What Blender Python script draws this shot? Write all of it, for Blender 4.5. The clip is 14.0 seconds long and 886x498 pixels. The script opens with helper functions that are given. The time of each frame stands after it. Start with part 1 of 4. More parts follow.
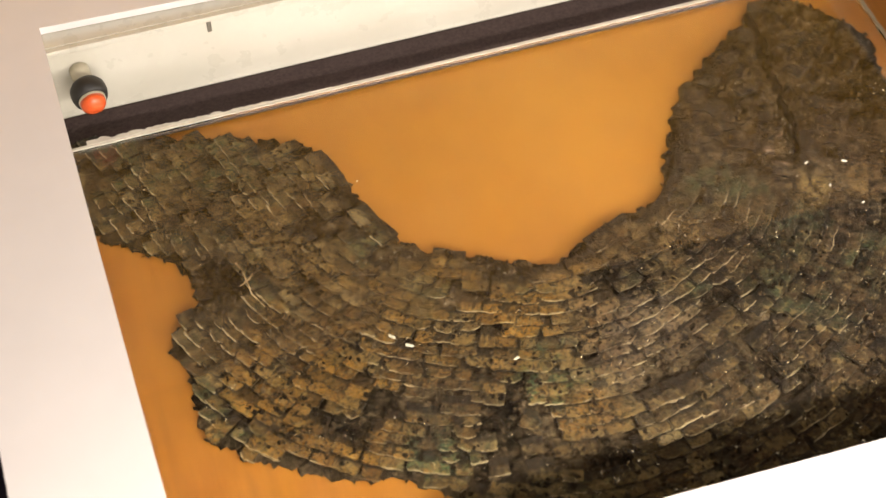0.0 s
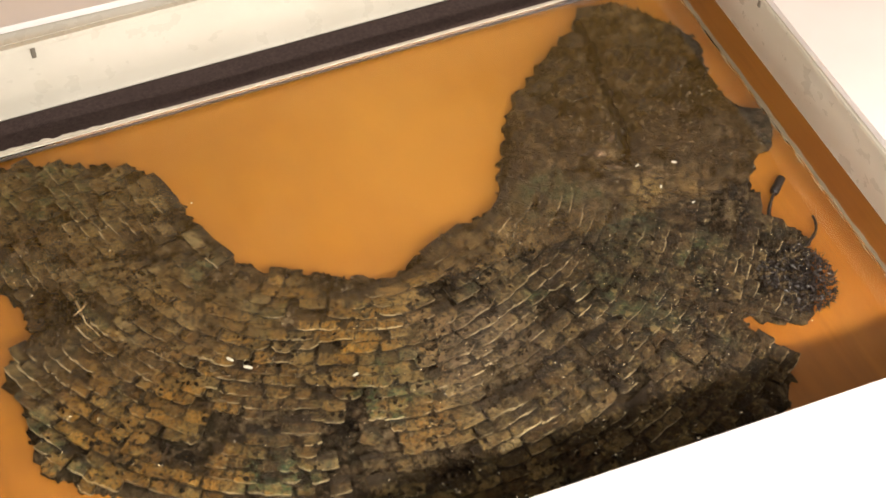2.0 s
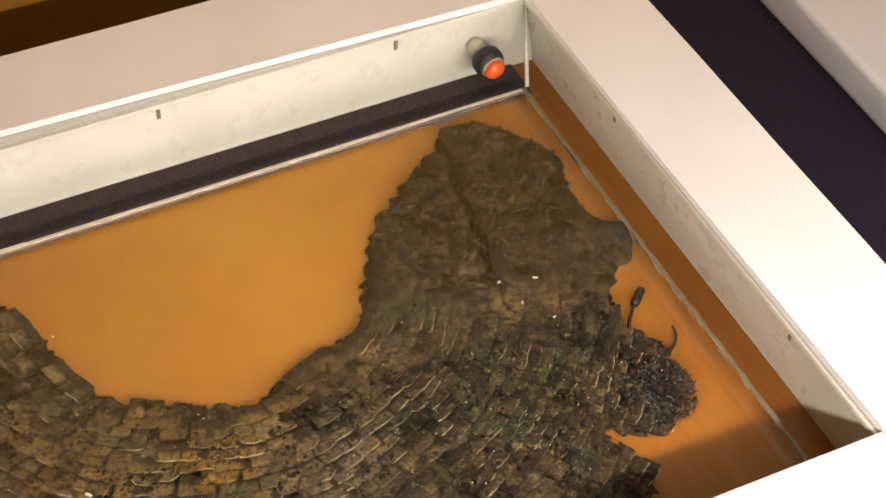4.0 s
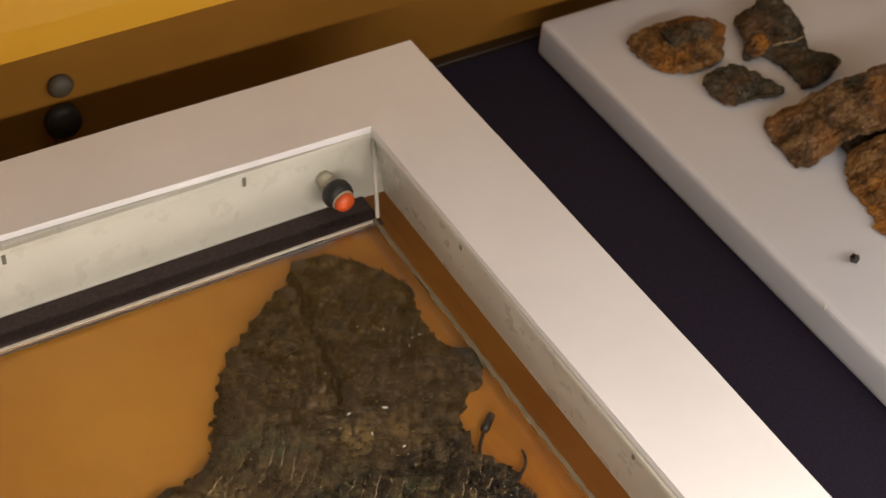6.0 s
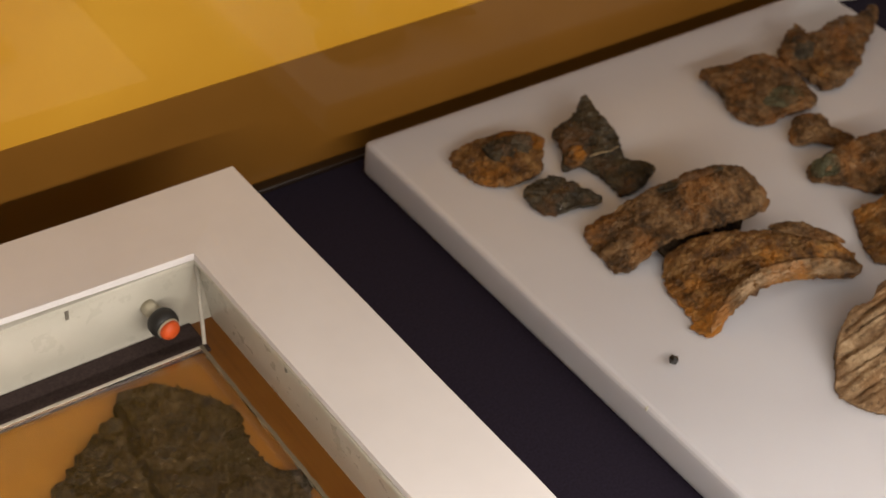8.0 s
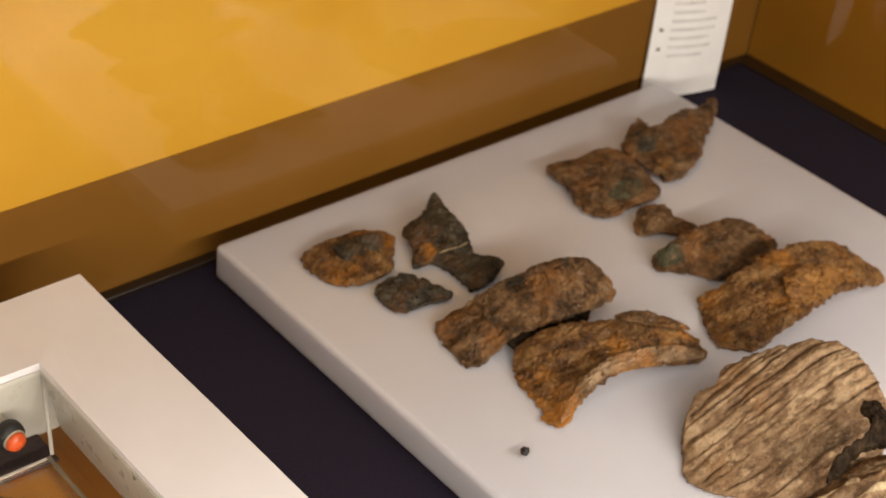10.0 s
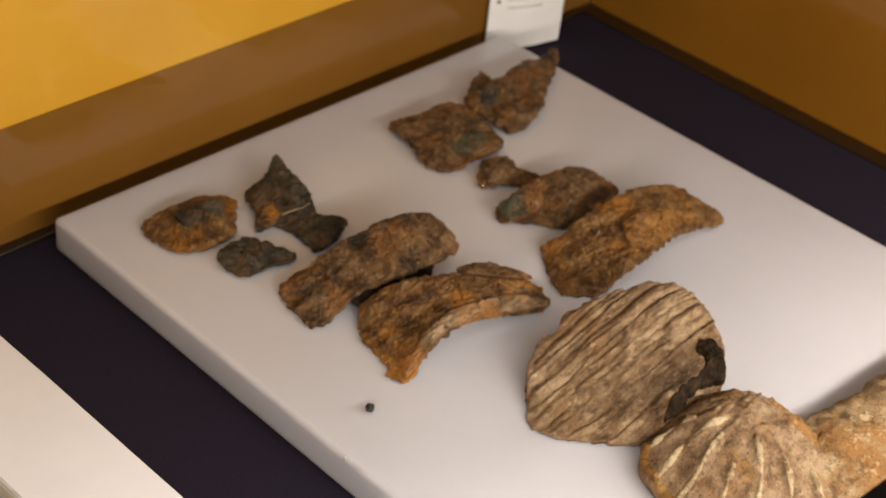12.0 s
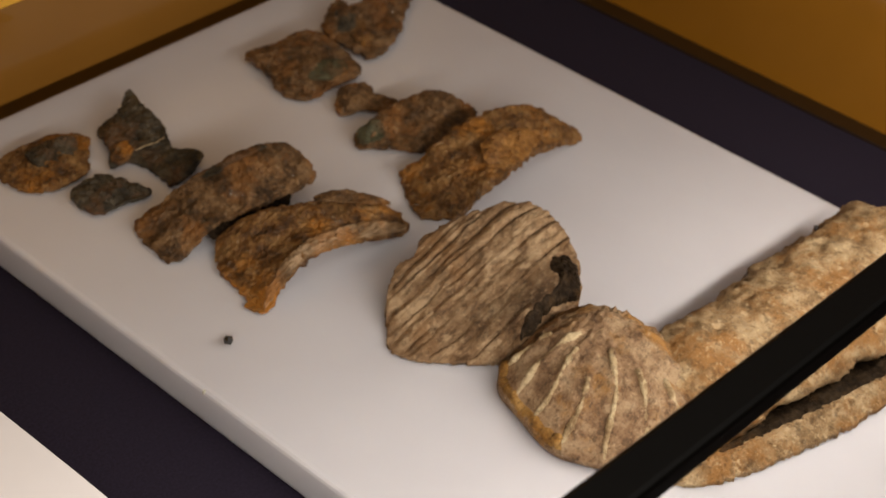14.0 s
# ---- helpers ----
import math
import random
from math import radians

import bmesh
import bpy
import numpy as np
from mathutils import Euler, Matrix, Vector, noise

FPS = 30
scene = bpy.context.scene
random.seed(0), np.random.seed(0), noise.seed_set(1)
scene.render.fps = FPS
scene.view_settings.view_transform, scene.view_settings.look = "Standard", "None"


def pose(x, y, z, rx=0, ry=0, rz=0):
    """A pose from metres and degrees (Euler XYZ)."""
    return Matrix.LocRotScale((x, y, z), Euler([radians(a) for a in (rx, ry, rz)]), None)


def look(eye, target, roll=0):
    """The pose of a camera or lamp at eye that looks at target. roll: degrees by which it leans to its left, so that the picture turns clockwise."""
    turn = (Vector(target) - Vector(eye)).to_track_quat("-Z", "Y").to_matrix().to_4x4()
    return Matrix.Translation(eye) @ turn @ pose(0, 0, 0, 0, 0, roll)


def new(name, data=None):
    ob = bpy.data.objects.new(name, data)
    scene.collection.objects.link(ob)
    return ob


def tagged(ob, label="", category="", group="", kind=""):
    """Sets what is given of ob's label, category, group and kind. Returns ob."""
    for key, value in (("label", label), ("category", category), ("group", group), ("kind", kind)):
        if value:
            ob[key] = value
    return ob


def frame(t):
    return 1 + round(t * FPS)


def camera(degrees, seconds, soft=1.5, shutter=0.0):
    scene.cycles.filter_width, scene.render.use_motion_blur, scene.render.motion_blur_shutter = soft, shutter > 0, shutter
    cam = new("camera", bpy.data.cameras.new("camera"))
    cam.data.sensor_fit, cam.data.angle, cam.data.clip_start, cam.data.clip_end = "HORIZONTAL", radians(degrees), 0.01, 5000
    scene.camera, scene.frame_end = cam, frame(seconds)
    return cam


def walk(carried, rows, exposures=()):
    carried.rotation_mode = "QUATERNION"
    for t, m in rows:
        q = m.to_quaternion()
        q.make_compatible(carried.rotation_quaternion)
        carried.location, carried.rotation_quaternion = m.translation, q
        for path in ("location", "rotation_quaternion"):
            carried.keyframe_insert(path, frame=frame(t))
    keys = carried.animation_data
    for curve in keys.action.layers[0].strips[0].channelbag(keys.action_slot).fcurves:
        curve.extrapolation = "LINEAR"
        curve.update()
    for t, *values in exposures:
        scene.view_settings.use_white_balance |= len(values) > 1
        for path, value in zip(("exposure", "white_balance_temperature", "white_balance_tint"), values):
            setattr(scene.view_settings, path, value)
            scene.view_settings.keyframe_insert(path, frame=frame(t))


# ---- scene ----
cam = camera(32.4, 14.0, soft=1.5)
cam.data.dof.use_dof, cam.data.dof.focus_distance, cam.data.dof.aperture_fstop = True, 0.89, 11.0

PATH = [
    (0, (0.004, -0.642, 0.692), (0.416, 0.493, -0.903), 1.3),
    (0.5, (0.009, -0.645, 0.692), (0.452, 0.466, -0.911), 2.2),
    (1, (0.017, -0.647, 0.693), (0.491, 0.447, -0.912), 2.9),
    (1.5, (0.024, -0.647, 0.693), (0.538, 0.431, -0.911), 3.7),
    (2, (0.031, -0.646, 0.698), (0.583, 0.435, -0.892), 4.3),
    (2.5, (0.035, -0.645, 0.7), (0.63, 0.443, -0.869), 5.1),
    (3, (0.041, -0.644, 0.704), (0.673, 0.453, -0.845), 5.6),
    (3.2, (0.045, -0.645, 0.706), (0.686, 0.458, -0.834), 5.5),
    (5.5, (0.113, -0.684, 0.72), (0.845, 0.52, -0.699), 3.7),
    (6, (0.111, -0.683, 0.723), (0.913, 0.517, -0.661), 4.9),
    (6.5, (0.116, -0.688, 0.727), (0.962, 0.515, -0.628), 5.1),
    (7, (0.122, -0.694, 0.731), (1.009, 0.516, -0.59), 5.0),
    (7.5, (0.13, -0.704, 0.736), (1.054, 0.514, -0.554), 5.1),
    (8, (0.134, -0.706, 0.739), (1.12, 0.489, -0.526), 5.9),
    (10.5, (0.154, -0.734, 0.751), (1.327, 0.419, -0.387), 6.9),
    (11, (0.162, -0.741, 0.754), (1.359, 0.37, -0.399), 7.1),
    (11.5, (0.166, -0.746, 0.753), (1.391, 0.327, -0.409), 7.3),
    (12, (0.172, -0.753, 0.751), (1.408, 0.29, -0.426), 7.3),
    (12.5, (0.176, -0.758, 0.75), (1.43, 0.251, -0.438), 7.4),
    (13, (0.182, -0.764, 0.751), (1.442, 0.212, -0.458), 7.6),
    (13.5, (0.188, -0.77, 0.749), (1.455, 0.175, -0.477), 7.6),
    (14, (0.195, -0.779, 0.752), (1.479, 0.127, -0.485), 7.8),
]
EXPOSURES = [(0, 0.04), (1.5, -0.08), (3, -0.05), (5.5, -0.94), (6.5, -1.02), (8, -0.94), (10.5, -0.42), (12, -0.60), (14, -1.06)]
walk(cam, [(t, look(eye, target, roll)) for t, eye, target, roll in PATH], exposures=EXPOSURES)

# ---- light ----
world = bpy.data.worlds.new("room_air")
scene.world = world
world.use_nodes = True
world.node_tree.nodes["Background"].inputs[0].default_value = (1.0, 0.86, 0.72, 1)
world.node_tree.nodes["Background"].inputs[1].default_value = 0.025

RAIL_A, RAIL_B = Vector((-0.36, -0.525, 0.29)), Vector((1.43, -0.654, 0.29))


def area_lamp(name, eye, target, size_x, size_y, watts, colour):
    data = bpy.data.lights.new(name, "AREA")
    data.shape, data.size, data.size_y, data.energy, data.color = "RECTANGLE", size_x, size_y, watts, colour
    ob = new(name, data)
    ob.matrix_world = look(eye, target)
    return ob


STRIP_WATTS, FILL_WATTS = 10.0, 40.0
strip = area_lamp("strip_light", (0.67, -0.601, 0.274), (0.67, -0.199, 0.0), 1.42, 0.012, STRIP_WATTS, (1.0, 0.90, 0.80))
strip.matrix_world = Matrix.Translation(strip.location) @ Matrix.Rotation(math.atan2(RAIL_B.y - RAIL_A.y, RAIL_B.x - RAIL_A.x), 4, "Z") @ Matrix.Translation(-strip.location) @ strip.matrix_world
# broad unseen lamp added overhead to fill the shadows
area_lamp("ceiling_light", (0.5, -1.35, 2.6), (0.5, -1.35, 0.0), 3.2, 2.6, FILL_WATTS, (1.0, 0.90, 0.80))

# ---- materials ----


class Nodes:
    """A small writer of node trees."""

    def __init__(self, name):
        self.mat = bpy.data.materials.new(name)
        self.mat.use_nodes = True
        self.tree = self.mat.node_tree
        self.bsdf = self.tree.nodes["Principled BSDF"]
        self.pos = self.add("ShaderNodeNewGeometry").outputs["Position"]

    def add(self, kind, **values):
        n = self.tree.nodes.new(kind)
        for key, value in values.items():
            if hasattr(n, key):
                setattr(n, key, value)
            else:
                n.inputs[key.replace("_", " ")].default_value = value
        return n

    def link(self, a, b):
        self.tree.links.new(a, b)
        return self

    def set(self, **values):
        for key, value in values.items():
            self.bsdf.inputs[key.replace("_", " ")].default_value = value
        return self

    def place(self, scale=(1, 1, 1), turn=0.0, source=None):
        m = self.add("ShaderNodeMapping")
        m.inputs["Scale"].default_value = scale
        m.inputs["Rotation"].default_value = (0, 0, radians(turn))
        self.link(source or self.pos, m.inputs[0])
        return m.outputs[0]

    def noise(self, scale, detail=5, rough=0.6, at=None, distort=0.0):
        n = self.add("ShaderNodeTexNoise", Scale=scale, Detail=detail, Roughness=rough, Distortion=distort)
        self.link(at or self.pos, n.inputs["Vector"])
        return n.outputs[0]

    def cells(self, scale, at=None, out="Distance"):
        n = self.add("ShaderNodeTexVoronoi", Scale=scale)
        self.link(at or self.pos, n.inputs["Vector"])
        return n.outputs[out]

    def ramp(self, fac, *stops):
        n = self.add("ShaderNodeValToRGB")
        el = n.color_ramp.elements
        while len(el) < len(stops):
            el.new(0.5)
        for e, (p, c) in zip(el, stops):
            e.position, e.color = p, (*c, 1) if len(c) == 3 else c
        self.link(fac, n.inputs[0])
        return n.outputs[0]

    def span(self, fac, a, b, lo=0.0, hi=1.0):
        n = self.add("ShaderNodeMapRange")
        for i, v in enumerate((a, b, lo, hi)):
            n.inputs[i + 1].default_value = v
        self.link(fac, n.inputs[0])
        return n.outputs[0]

    def mix(self, fac, a, b, blend="MIX"):
        n = self.add("ShaderNodeMix", data_type="RGBA", blend_type=blend)
        for value, sock in ((fac, n.inputs[0]), (a, n.inputs[6]), (b, n.inputs[7])):
            if isinstance(value, (int, float)):
                sock.default_value = value
            elif isinstance(value, tuple):
                sock.default_value = (*value, 1)
            else:
                self.link(value, sock)
        return n.outputs[2]

    def math(self, op, a, b=0.0):
        n = self.add("ShaderNodeMath", operation=op)
        for value, sock in ((a, n.inputs[0]), (b, n.inputs[1])):
            if isinstance(value, (int, float)):
                sock.default_value = value
            else:
                self.link(value, sock)
        return n.outputs[0]

    def near(self, centre, r0, r1):
        """1 near a place of the plan, 0 past r1, with a ragged edge."""
        d = self.add("ShaderNodeVectorMath", operation="DISTANCE")
        self.link(self.pos, d.inputs[0])
        d.inputs[1].default_value = centre
        wob = self.math("ADD", d.outputs["Value"], self.span(self.noise(45, 4), 0.3, 0.7, -0.018, 0.018))
        return self.span(wob, r0, r1, 1.0, 0.0)

    def colour(self, c):
        if isinstance(c, tuple):
            self.bsdf.inputs["Base Color"].default_value = (*c, 1)
        else:
            self.link(c, self.bsdf.inputs["Base Color"])
        return self

    def rough(self, r):
        self.link(r, self.bsdf.inputs["Roughness"])
        return self

    def bump(self, height, strength=0.3, distance=0.001):
        n = self.add("ShaderNodeBump", Strength=strength, Distance=distance)
        self.link(height, n.inputs["Height"])
        self.link(n.outputs[0], self.bsdf.inputs["Normal"])
        return self

    def coat_bump(self, height, strength, distance):
        n = self.add("ShaderNodeBump", Strength=strength, Distance=distance)
        self.link(height, n.inputs["Height"])
        self.link(n.outputs[0], self.bsdf.inputs["Coat Normal"])
        return self


def mat_paper():
    n = Nodes("white_paper")
    n.colour(n.ramp(n.noise(9, 4), (0.3, (0.76, 0.73, 0.73)), (0.7, (0.83, 0.80, 0.80))))
    n.set(Roughness=0.7)
    n.bump(n.mix(0.04, n.noise(7, 2), n.noise(900, 3)), 0.3, 0.004)
    return n.mat


def mat_cream():
    n = Nodes("cream_acrylic")
    n.colour(n.ramp(n.noise(14, 5), (0.3, (0.58, 0.555, 0.47)), (0.7, (0.65, 0.625, 0.54))))
    n.rough(n.span(n.noise(60, 4), 0.3, 0.7, 0.22, 0.42))
    n.set(Coat_Weight=0.3, Coat_Roughness=0.1)
    return n.mat


def mat_board():
    n = Nodes("orange_wood_board")
    grain = n.noise(26, 6, 0.55, n.place((1.0, 0.12, 1.0), 8), 0.6)
    fine = n.noise(240, 4, 0.6, n.place((1.0, 0.05, 1.0), 6))
    base = n.ramp(grain, (0.3, (0.1893, 0.0601, 0.0030)), (0.55, (0.2319, 0.0808, 0.0048)), (0.75, (0.2625, 0.0990, 0.0073)))
    base = n.mix(n.span(fine, 0.40, 0.66, 0.0, 0.38), base, (0.1340, 0.0394, 0.0019))
    base = n.mix(n.span(n.noise(9, 4), 0.4, 0.7, 0.0, 0.5), base, (0.2681, 0.1147, 0.0120))
    # paler centre paints in the soft haze mirrored by the pane above
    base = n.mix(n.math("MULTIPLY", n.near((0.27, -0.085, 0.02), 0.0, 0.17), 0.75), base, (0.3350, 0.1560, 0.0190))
    n.colour(base)
    n.rough(n.span(n.noise(40, 4), 0.3, 0.7, 0.4, 0.6))
    n.bump(fine, 0.12, 0.001)
    return n.mat


def mat_felt(name, a, b):
    n = Nodes(name)
    n.colour(n.mix(n.span(n.noise(500, 3), 0.3, 0.7), a, b))
    n.set(Roughness=0.95, Specular_IOR_Level=0.25)
    weave = n.add("ShaderNodeTexWave", Scale=420.0, Distortion=1.5)
    n.link(n.pos, weave.inputs["Vector"])
    n.bump(n.mix(0.5, weave.outputs[0], n.noise(700, 2)), 0.35, 0.0006)
    return n.mat


def mat_panel(name, a, b):
    n = Nodes(name)
    n.colour(n.mix(n.span(n.noise(3.5, 4), 0.3, 0.7), a, b))
    n.set(Roughness=0.6, Specular_IOR_Level=0.05, Coat_Weight=1.0, Coat_Roughness=0.03, Coat_IOR=1.5)
    n.bump(n.noise(180, 3), 0.05, 0.0006)
    return n.mat


def mat_slab():
    n = Nodes("milk_white_acrylic")
    n.colour(n.ramp(n.noise(5, 4), (0.3, (0.53, 0.525, 0.555)), (0.7, (0.58, 0.575, 0.605))))
    n.rough(n.span(n.noise(35, 5), 0.3, 0.7, 0.34, 0.5))
    n.set(Subsurface_Weight=0.9, Subsurface_Radius=(0.022, 0.021, 0.020), Subsurface_Scale=1.0, Coat_Weight=0.5, Coat_Roughness=0.12)
    n.bump(n.noise(420, 3), 0.05, 0.0004)
    return n.mat


def mat_plain(name, colour, rough, metal=0.0, coat=0.0, bump=0.1, grain=300):
    n = Nodes(name)
    dark = tuple(c * 0.75 for c in colour)
    n.colour(n.mix(n.span(n.noise(grain * 0.3, 4), 0.3, 0.7), dark, colour))
    n.set(Roughness=rough, Metallic=metal, Coat_Weight=coat, Coat_Roughness=0.15)
    n.bump(n.noise(grain, 3), bump, 0.0006)
    return n.mat


def mat_card():
    n = Nodes("white_card")
    n.colour(n.ramp(n.noise(40, 4), (0.3, (0.90, 0.89, 0.86)), (0.7, (0.95, 0.94, 0.91))))
    n.set(Roughness=0.75)
    n.bump(n.noise(900, 3), 0.05, 0.0004)
    return n.mat


def mat_glass():
    n = Nodes("clear_pane")
    n.colour((0.96, 0.97, 0.95))
    n.set(Roughness=0.0, IOR=1.36, Transmission_Weight=1.0)
    return n.mat


def mat_scale():
    """Bronze scales: olive, gold and grey-brown patina with verdigris, a lower rim lightened for wear and painted
    highlight, dirt and painted shade at the sides and overlaps, and two lacing holes.
    """
    n = Nodes("corroded_bronze_scale")
    rnd = n.add("ShaderNodeObjectInfo").outputs["Random"]
    isl = n.add("ShaderNodeNewGeometry").outputs["Random Per Island"]
    pick = n.math("FRACT", n.math("ADD", n.math("MULTIPLY", rnd, 7.31), isl))
    base = n.ramp(pick, (0.0, (0.0200, 0.0120, 0.0040)), (0.2, (0.0900, 0.0530, 0.0150)), (0.42, (0.1900, 0.1250, 0.0440)),
                  (0.58, (0.0420, 0.0260, 0.0090)), (0.8, (0.1150, 0.0740, 0.0260)), (1.0, (0.2700, 0.1950, 0.0900)))
    gold = n.ramp(pick, (0.0, (0.0850, 0.0380, 0.0040)), (0.5, (0.2800, 0.1380, 0.0150)), (0.75, (0.0650, 0.0360, 0.0060)), (1.0, (0.2000, 0.1120, 0.0190)))
    dull = n.ramp(pick, (0.0, (0.0100, 0.0050, 0.0018)), (0.4, (0.0380, 0.0190, 0.0064)), (0.65, (0.0130, 0.0062, 0.0022)), (1.0, (0.0760, 0.0420, 0.0160)))
    col = n.mix(n.math("MULTIPLY", n.near((0.085, -0.250, 0.025), 0.035, 0.10), 0.9), base, gold)
    col = n.mix(n.math("MULTIPLY", n.near((0.200, -0.205, 0.025), 0.025, 0.075), 0.9), col, gold)
    col = n.mix(n.math("MULTIPLY", n.near((0.410, -0.240, 0.025), 0.09, 0.20), 0.92), col, dull)
    col = n.mix(n.math("MULTIPLY", n.near((0.425, -0.100, 0.025), 0.10, 0.16), 0.85), col, dull)
    col = n.mix(n.span(n.noise(15, 4, 0.65, n.place((1.0, 1.0, 1.0), 20)), 0.53, 0.62, 0.0, 0.60), col, (0.0260, 0.0140, 0.0060))
    verd = n.math("MULTIPLY", n.span(n.noise(16, 4, 0.6), 0.53, 0.62), n.span(n.noise(130, 4), 0.4, 0.6))
    col = n.mix(n.math("MULTIPLY", verd, 0.8), col, (0.0380, 0.0600, 0.0240))
    for c, r in (((0.133, -0.288, 0.025), 0.026), ((0.205, -0.272, 0.025), 0.030), ((0.375, -0.205, 0.025), 0.022)):
        col = n.mix(n.math("MULTIPLY", n.math("MULTIPLY", n.near(c, r * 0.3, r), n.span(n.noise(170, 3), 0.42, 0.55)), 0.85), col, (0.0220, 0.0800, 0.0330))
    # the first two tones paint the darkness of a hole and a gap into the colour
    for c, r0, r1, amount, tone in (
            ((0.211, -0.203, 0.025), 0.007, 0.016, 0.85, (0.016, 0.0085, 0.0045)),
            ((0.142, -0.271, 0.025), 0.010, 0.022, 0.60, (0.030, 0.0140, 0.0085)),
            ((0.048, -0.161, 0.025), 0.018, 0.036, 0.75, (0.022, 0.0120, 0.0060)),
            ((0.227, -0.213, 0.025), 0.004, 0.011, 0.80, (0.250, 0.1500, 0.0480)),
            ((0.254, -0.258, 0.025), 0.012, 0.045, 0.55, (0.190, 0.1320, 0.0850)),
            ((0.213, -0.286, 0.025), 0.006, 0.022, 0.70, (0.210, 0.1000, 0.0170)),
            ((0.393, -0.193, 0.025), 0.008, 0.024, 0.70, (0.140, 0.0900, 0.0240))):
        col = n.mix(n.math("MULTIPLY", n.near(c, r0, r1), amount), col, tone)
    rust = n.math("MULTIPLY", n.span(n.noise(28, 4), 0.6, 0.7), n.span(n.noise(210, 3), 0.4, 0.6))
    col = n.mix(n.math("MULTIPLY", rust, 0.7), col, (0.1022, 0.0360, 0.0065))
    shoulder = n.math("MULTIPLY", n.near((0.425, -0.100, 0.025), 0.10, 0.16), 0.65)
    fine = n.noise(430, 6, 0.8)
    col = n.mix(n.span(fine, 0.50, 0.57, 0.0, 0.85), col, (0.0110, 0.0075, 0.0032))
    col = n.mix(n.span(n.noise(360, 5, 0.8, n.place((1.0, 1.0, 1.0), 47)), 0.55, 0.62, 0.0, 0.5), col, (0.2300, 0.1650, 0.0720))
    col = n.mix(n.span(n.noise(190, 5, 0.75), 0.57, 0.66, 0.0, 0.55), col, (0.1261, 0.0953, 0.0414))
    col = n.mix(n.span(n.noise(75, 6, 0.7), 0.54, 0.60, 0.0, 0.35), col, (0.0832, 0.0382, 0.0085))
    col = n.mix(n.span(n.noise(120, 6, 0.75, n.place((1.0, 1.0, 1.0), 31)), 0.56, 0.61, 0.0, 0.42), col, (0.2586, 0.1809, 0.0656))
    col = n.mix(n.span(n.noise(95, 6, 0.75, n.place((1.0, 1.0, 1.0), 64)), 0.55, 0.60, 0.0, 0.5), col, (0.0196, 0.0084, 0.0029))
    crust = n.ramp(n.noise(125, 7, 0.78), (0.40, (0.0080, 0.0045, 0.0022)), (0.50, (0.0260, 0.0155, 0.0075)), (0.62, (0.1250, 0.0860, 0.0480)))
    col = n.mix(n.math("MULTIPLY", shoulder, 1.35), col, crust)
    for c, r0, r1, amount, tone in (((0.392, -0.195, 0.025), 0.006, 0.016, 0.75, (0.200, 0.1350, 0.0450)), ((0.388, -0.161, 0.025), 0.003, 0.009, 0.70, (0.230, 0.1500, 0.1000)),
                                    ((0.340, -0.181, 0.025), 0.006, 0.018, 0.60, (0.040, 0.0620, 0.0300)), ((0.418, -0.202, 0.025), 0.004, 0.012, 0.65, (0.150, 0.0900, 0.0300))):
        col = n.mix(n.math("MULTIPLY", n.near(c, r0, r1), n.math("MULTIPLY", n.span(n.noise(150, 4), 0.40, 0.55), amount)), col, tone)
    col = n.mix(n.span(n.noise(48, 6, 0.7), 0.35, 0.65, 0.02, 0.34), col, (0.0170, 0.0090, 0.0040))
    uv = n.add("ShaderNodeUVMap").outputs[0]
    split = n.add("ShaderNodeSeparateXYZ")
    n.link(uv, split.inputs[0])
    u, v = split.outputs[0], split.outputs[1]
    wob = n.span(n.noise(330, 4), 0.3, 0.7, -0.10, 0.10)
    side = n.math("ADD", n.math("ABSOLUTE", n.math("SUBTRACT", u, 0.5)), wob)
    # dirt and crevice shade painted at the side edges and under each overlap
    seam_dirt_shade = n.math("MAXIMUM", n.span(side, 0.42, 0.50), n.span(n.math("ADD", v, n.math("MULTIPLY", wob, 0.7)), 0.46, 0.60))
    col = n.mix(n.math("MULTIPLY", seam_dirt_shade, 0.8), col, (0.010, 0.0055, 0.003))
    # lower rim lightened: some wear, mostly the highlight it would catch, put into colour
    rim = n.math("MULTIPLY", n.span(n.math("ADD", v, n.math("MULTIPLY", wob, 0.6)), 0.02, 0.07, 1.0, 0.0), n.span(n.noise(30, 5, 0.65), 0.50, 0.62))
    rim = n.math("MULTIPLY", rim, n.span(shoulder, 0.0, 0.6, 1.0, 0.15))
    col = n.mix(n.math("MULTIPLY", rim, 0.7), col, (0.430, 0.340, 0.200))
    hole = None
    for hx in (0.33, 0.67):
        d = n.add("ShaderNodeVectorMath", operation="DISTANCE")
        n.link(uv, d.inputs[0])
        d.inputs[1].default_value = (hx, 0.40, 0)
        h = n.span(d.outputs["Value"], 0.035, 0.06, 1.0, 0.0)
        hole = h if hole is None else n.math("MAXIMUM", hole, h)
    col = n.mix(n.math("MULTIPLY", hole, 0.55), col, (0.010, 0.008, 0.005))
    n.colour(col)
    n.rough(n.span(n.noise(260, 4), 0.3, 0.7, 0.26, 0.60))
    n.set(Specular_IOR_Level=0.22, Coat_Roughness=0.08)
    n.link(n.span(n.noise(240, 4, 0.7), 0.55, 0.60), n.bsdf.inputs["Coat Weight"])
    n.bump(n.mix(0.5, fine, n.noise(230, 6, 0.75)), 1.0, 0.0030)
    n.coat_bump(n.noise(560, 4, 0.8), 1.0, 0.005)
    return n.mat


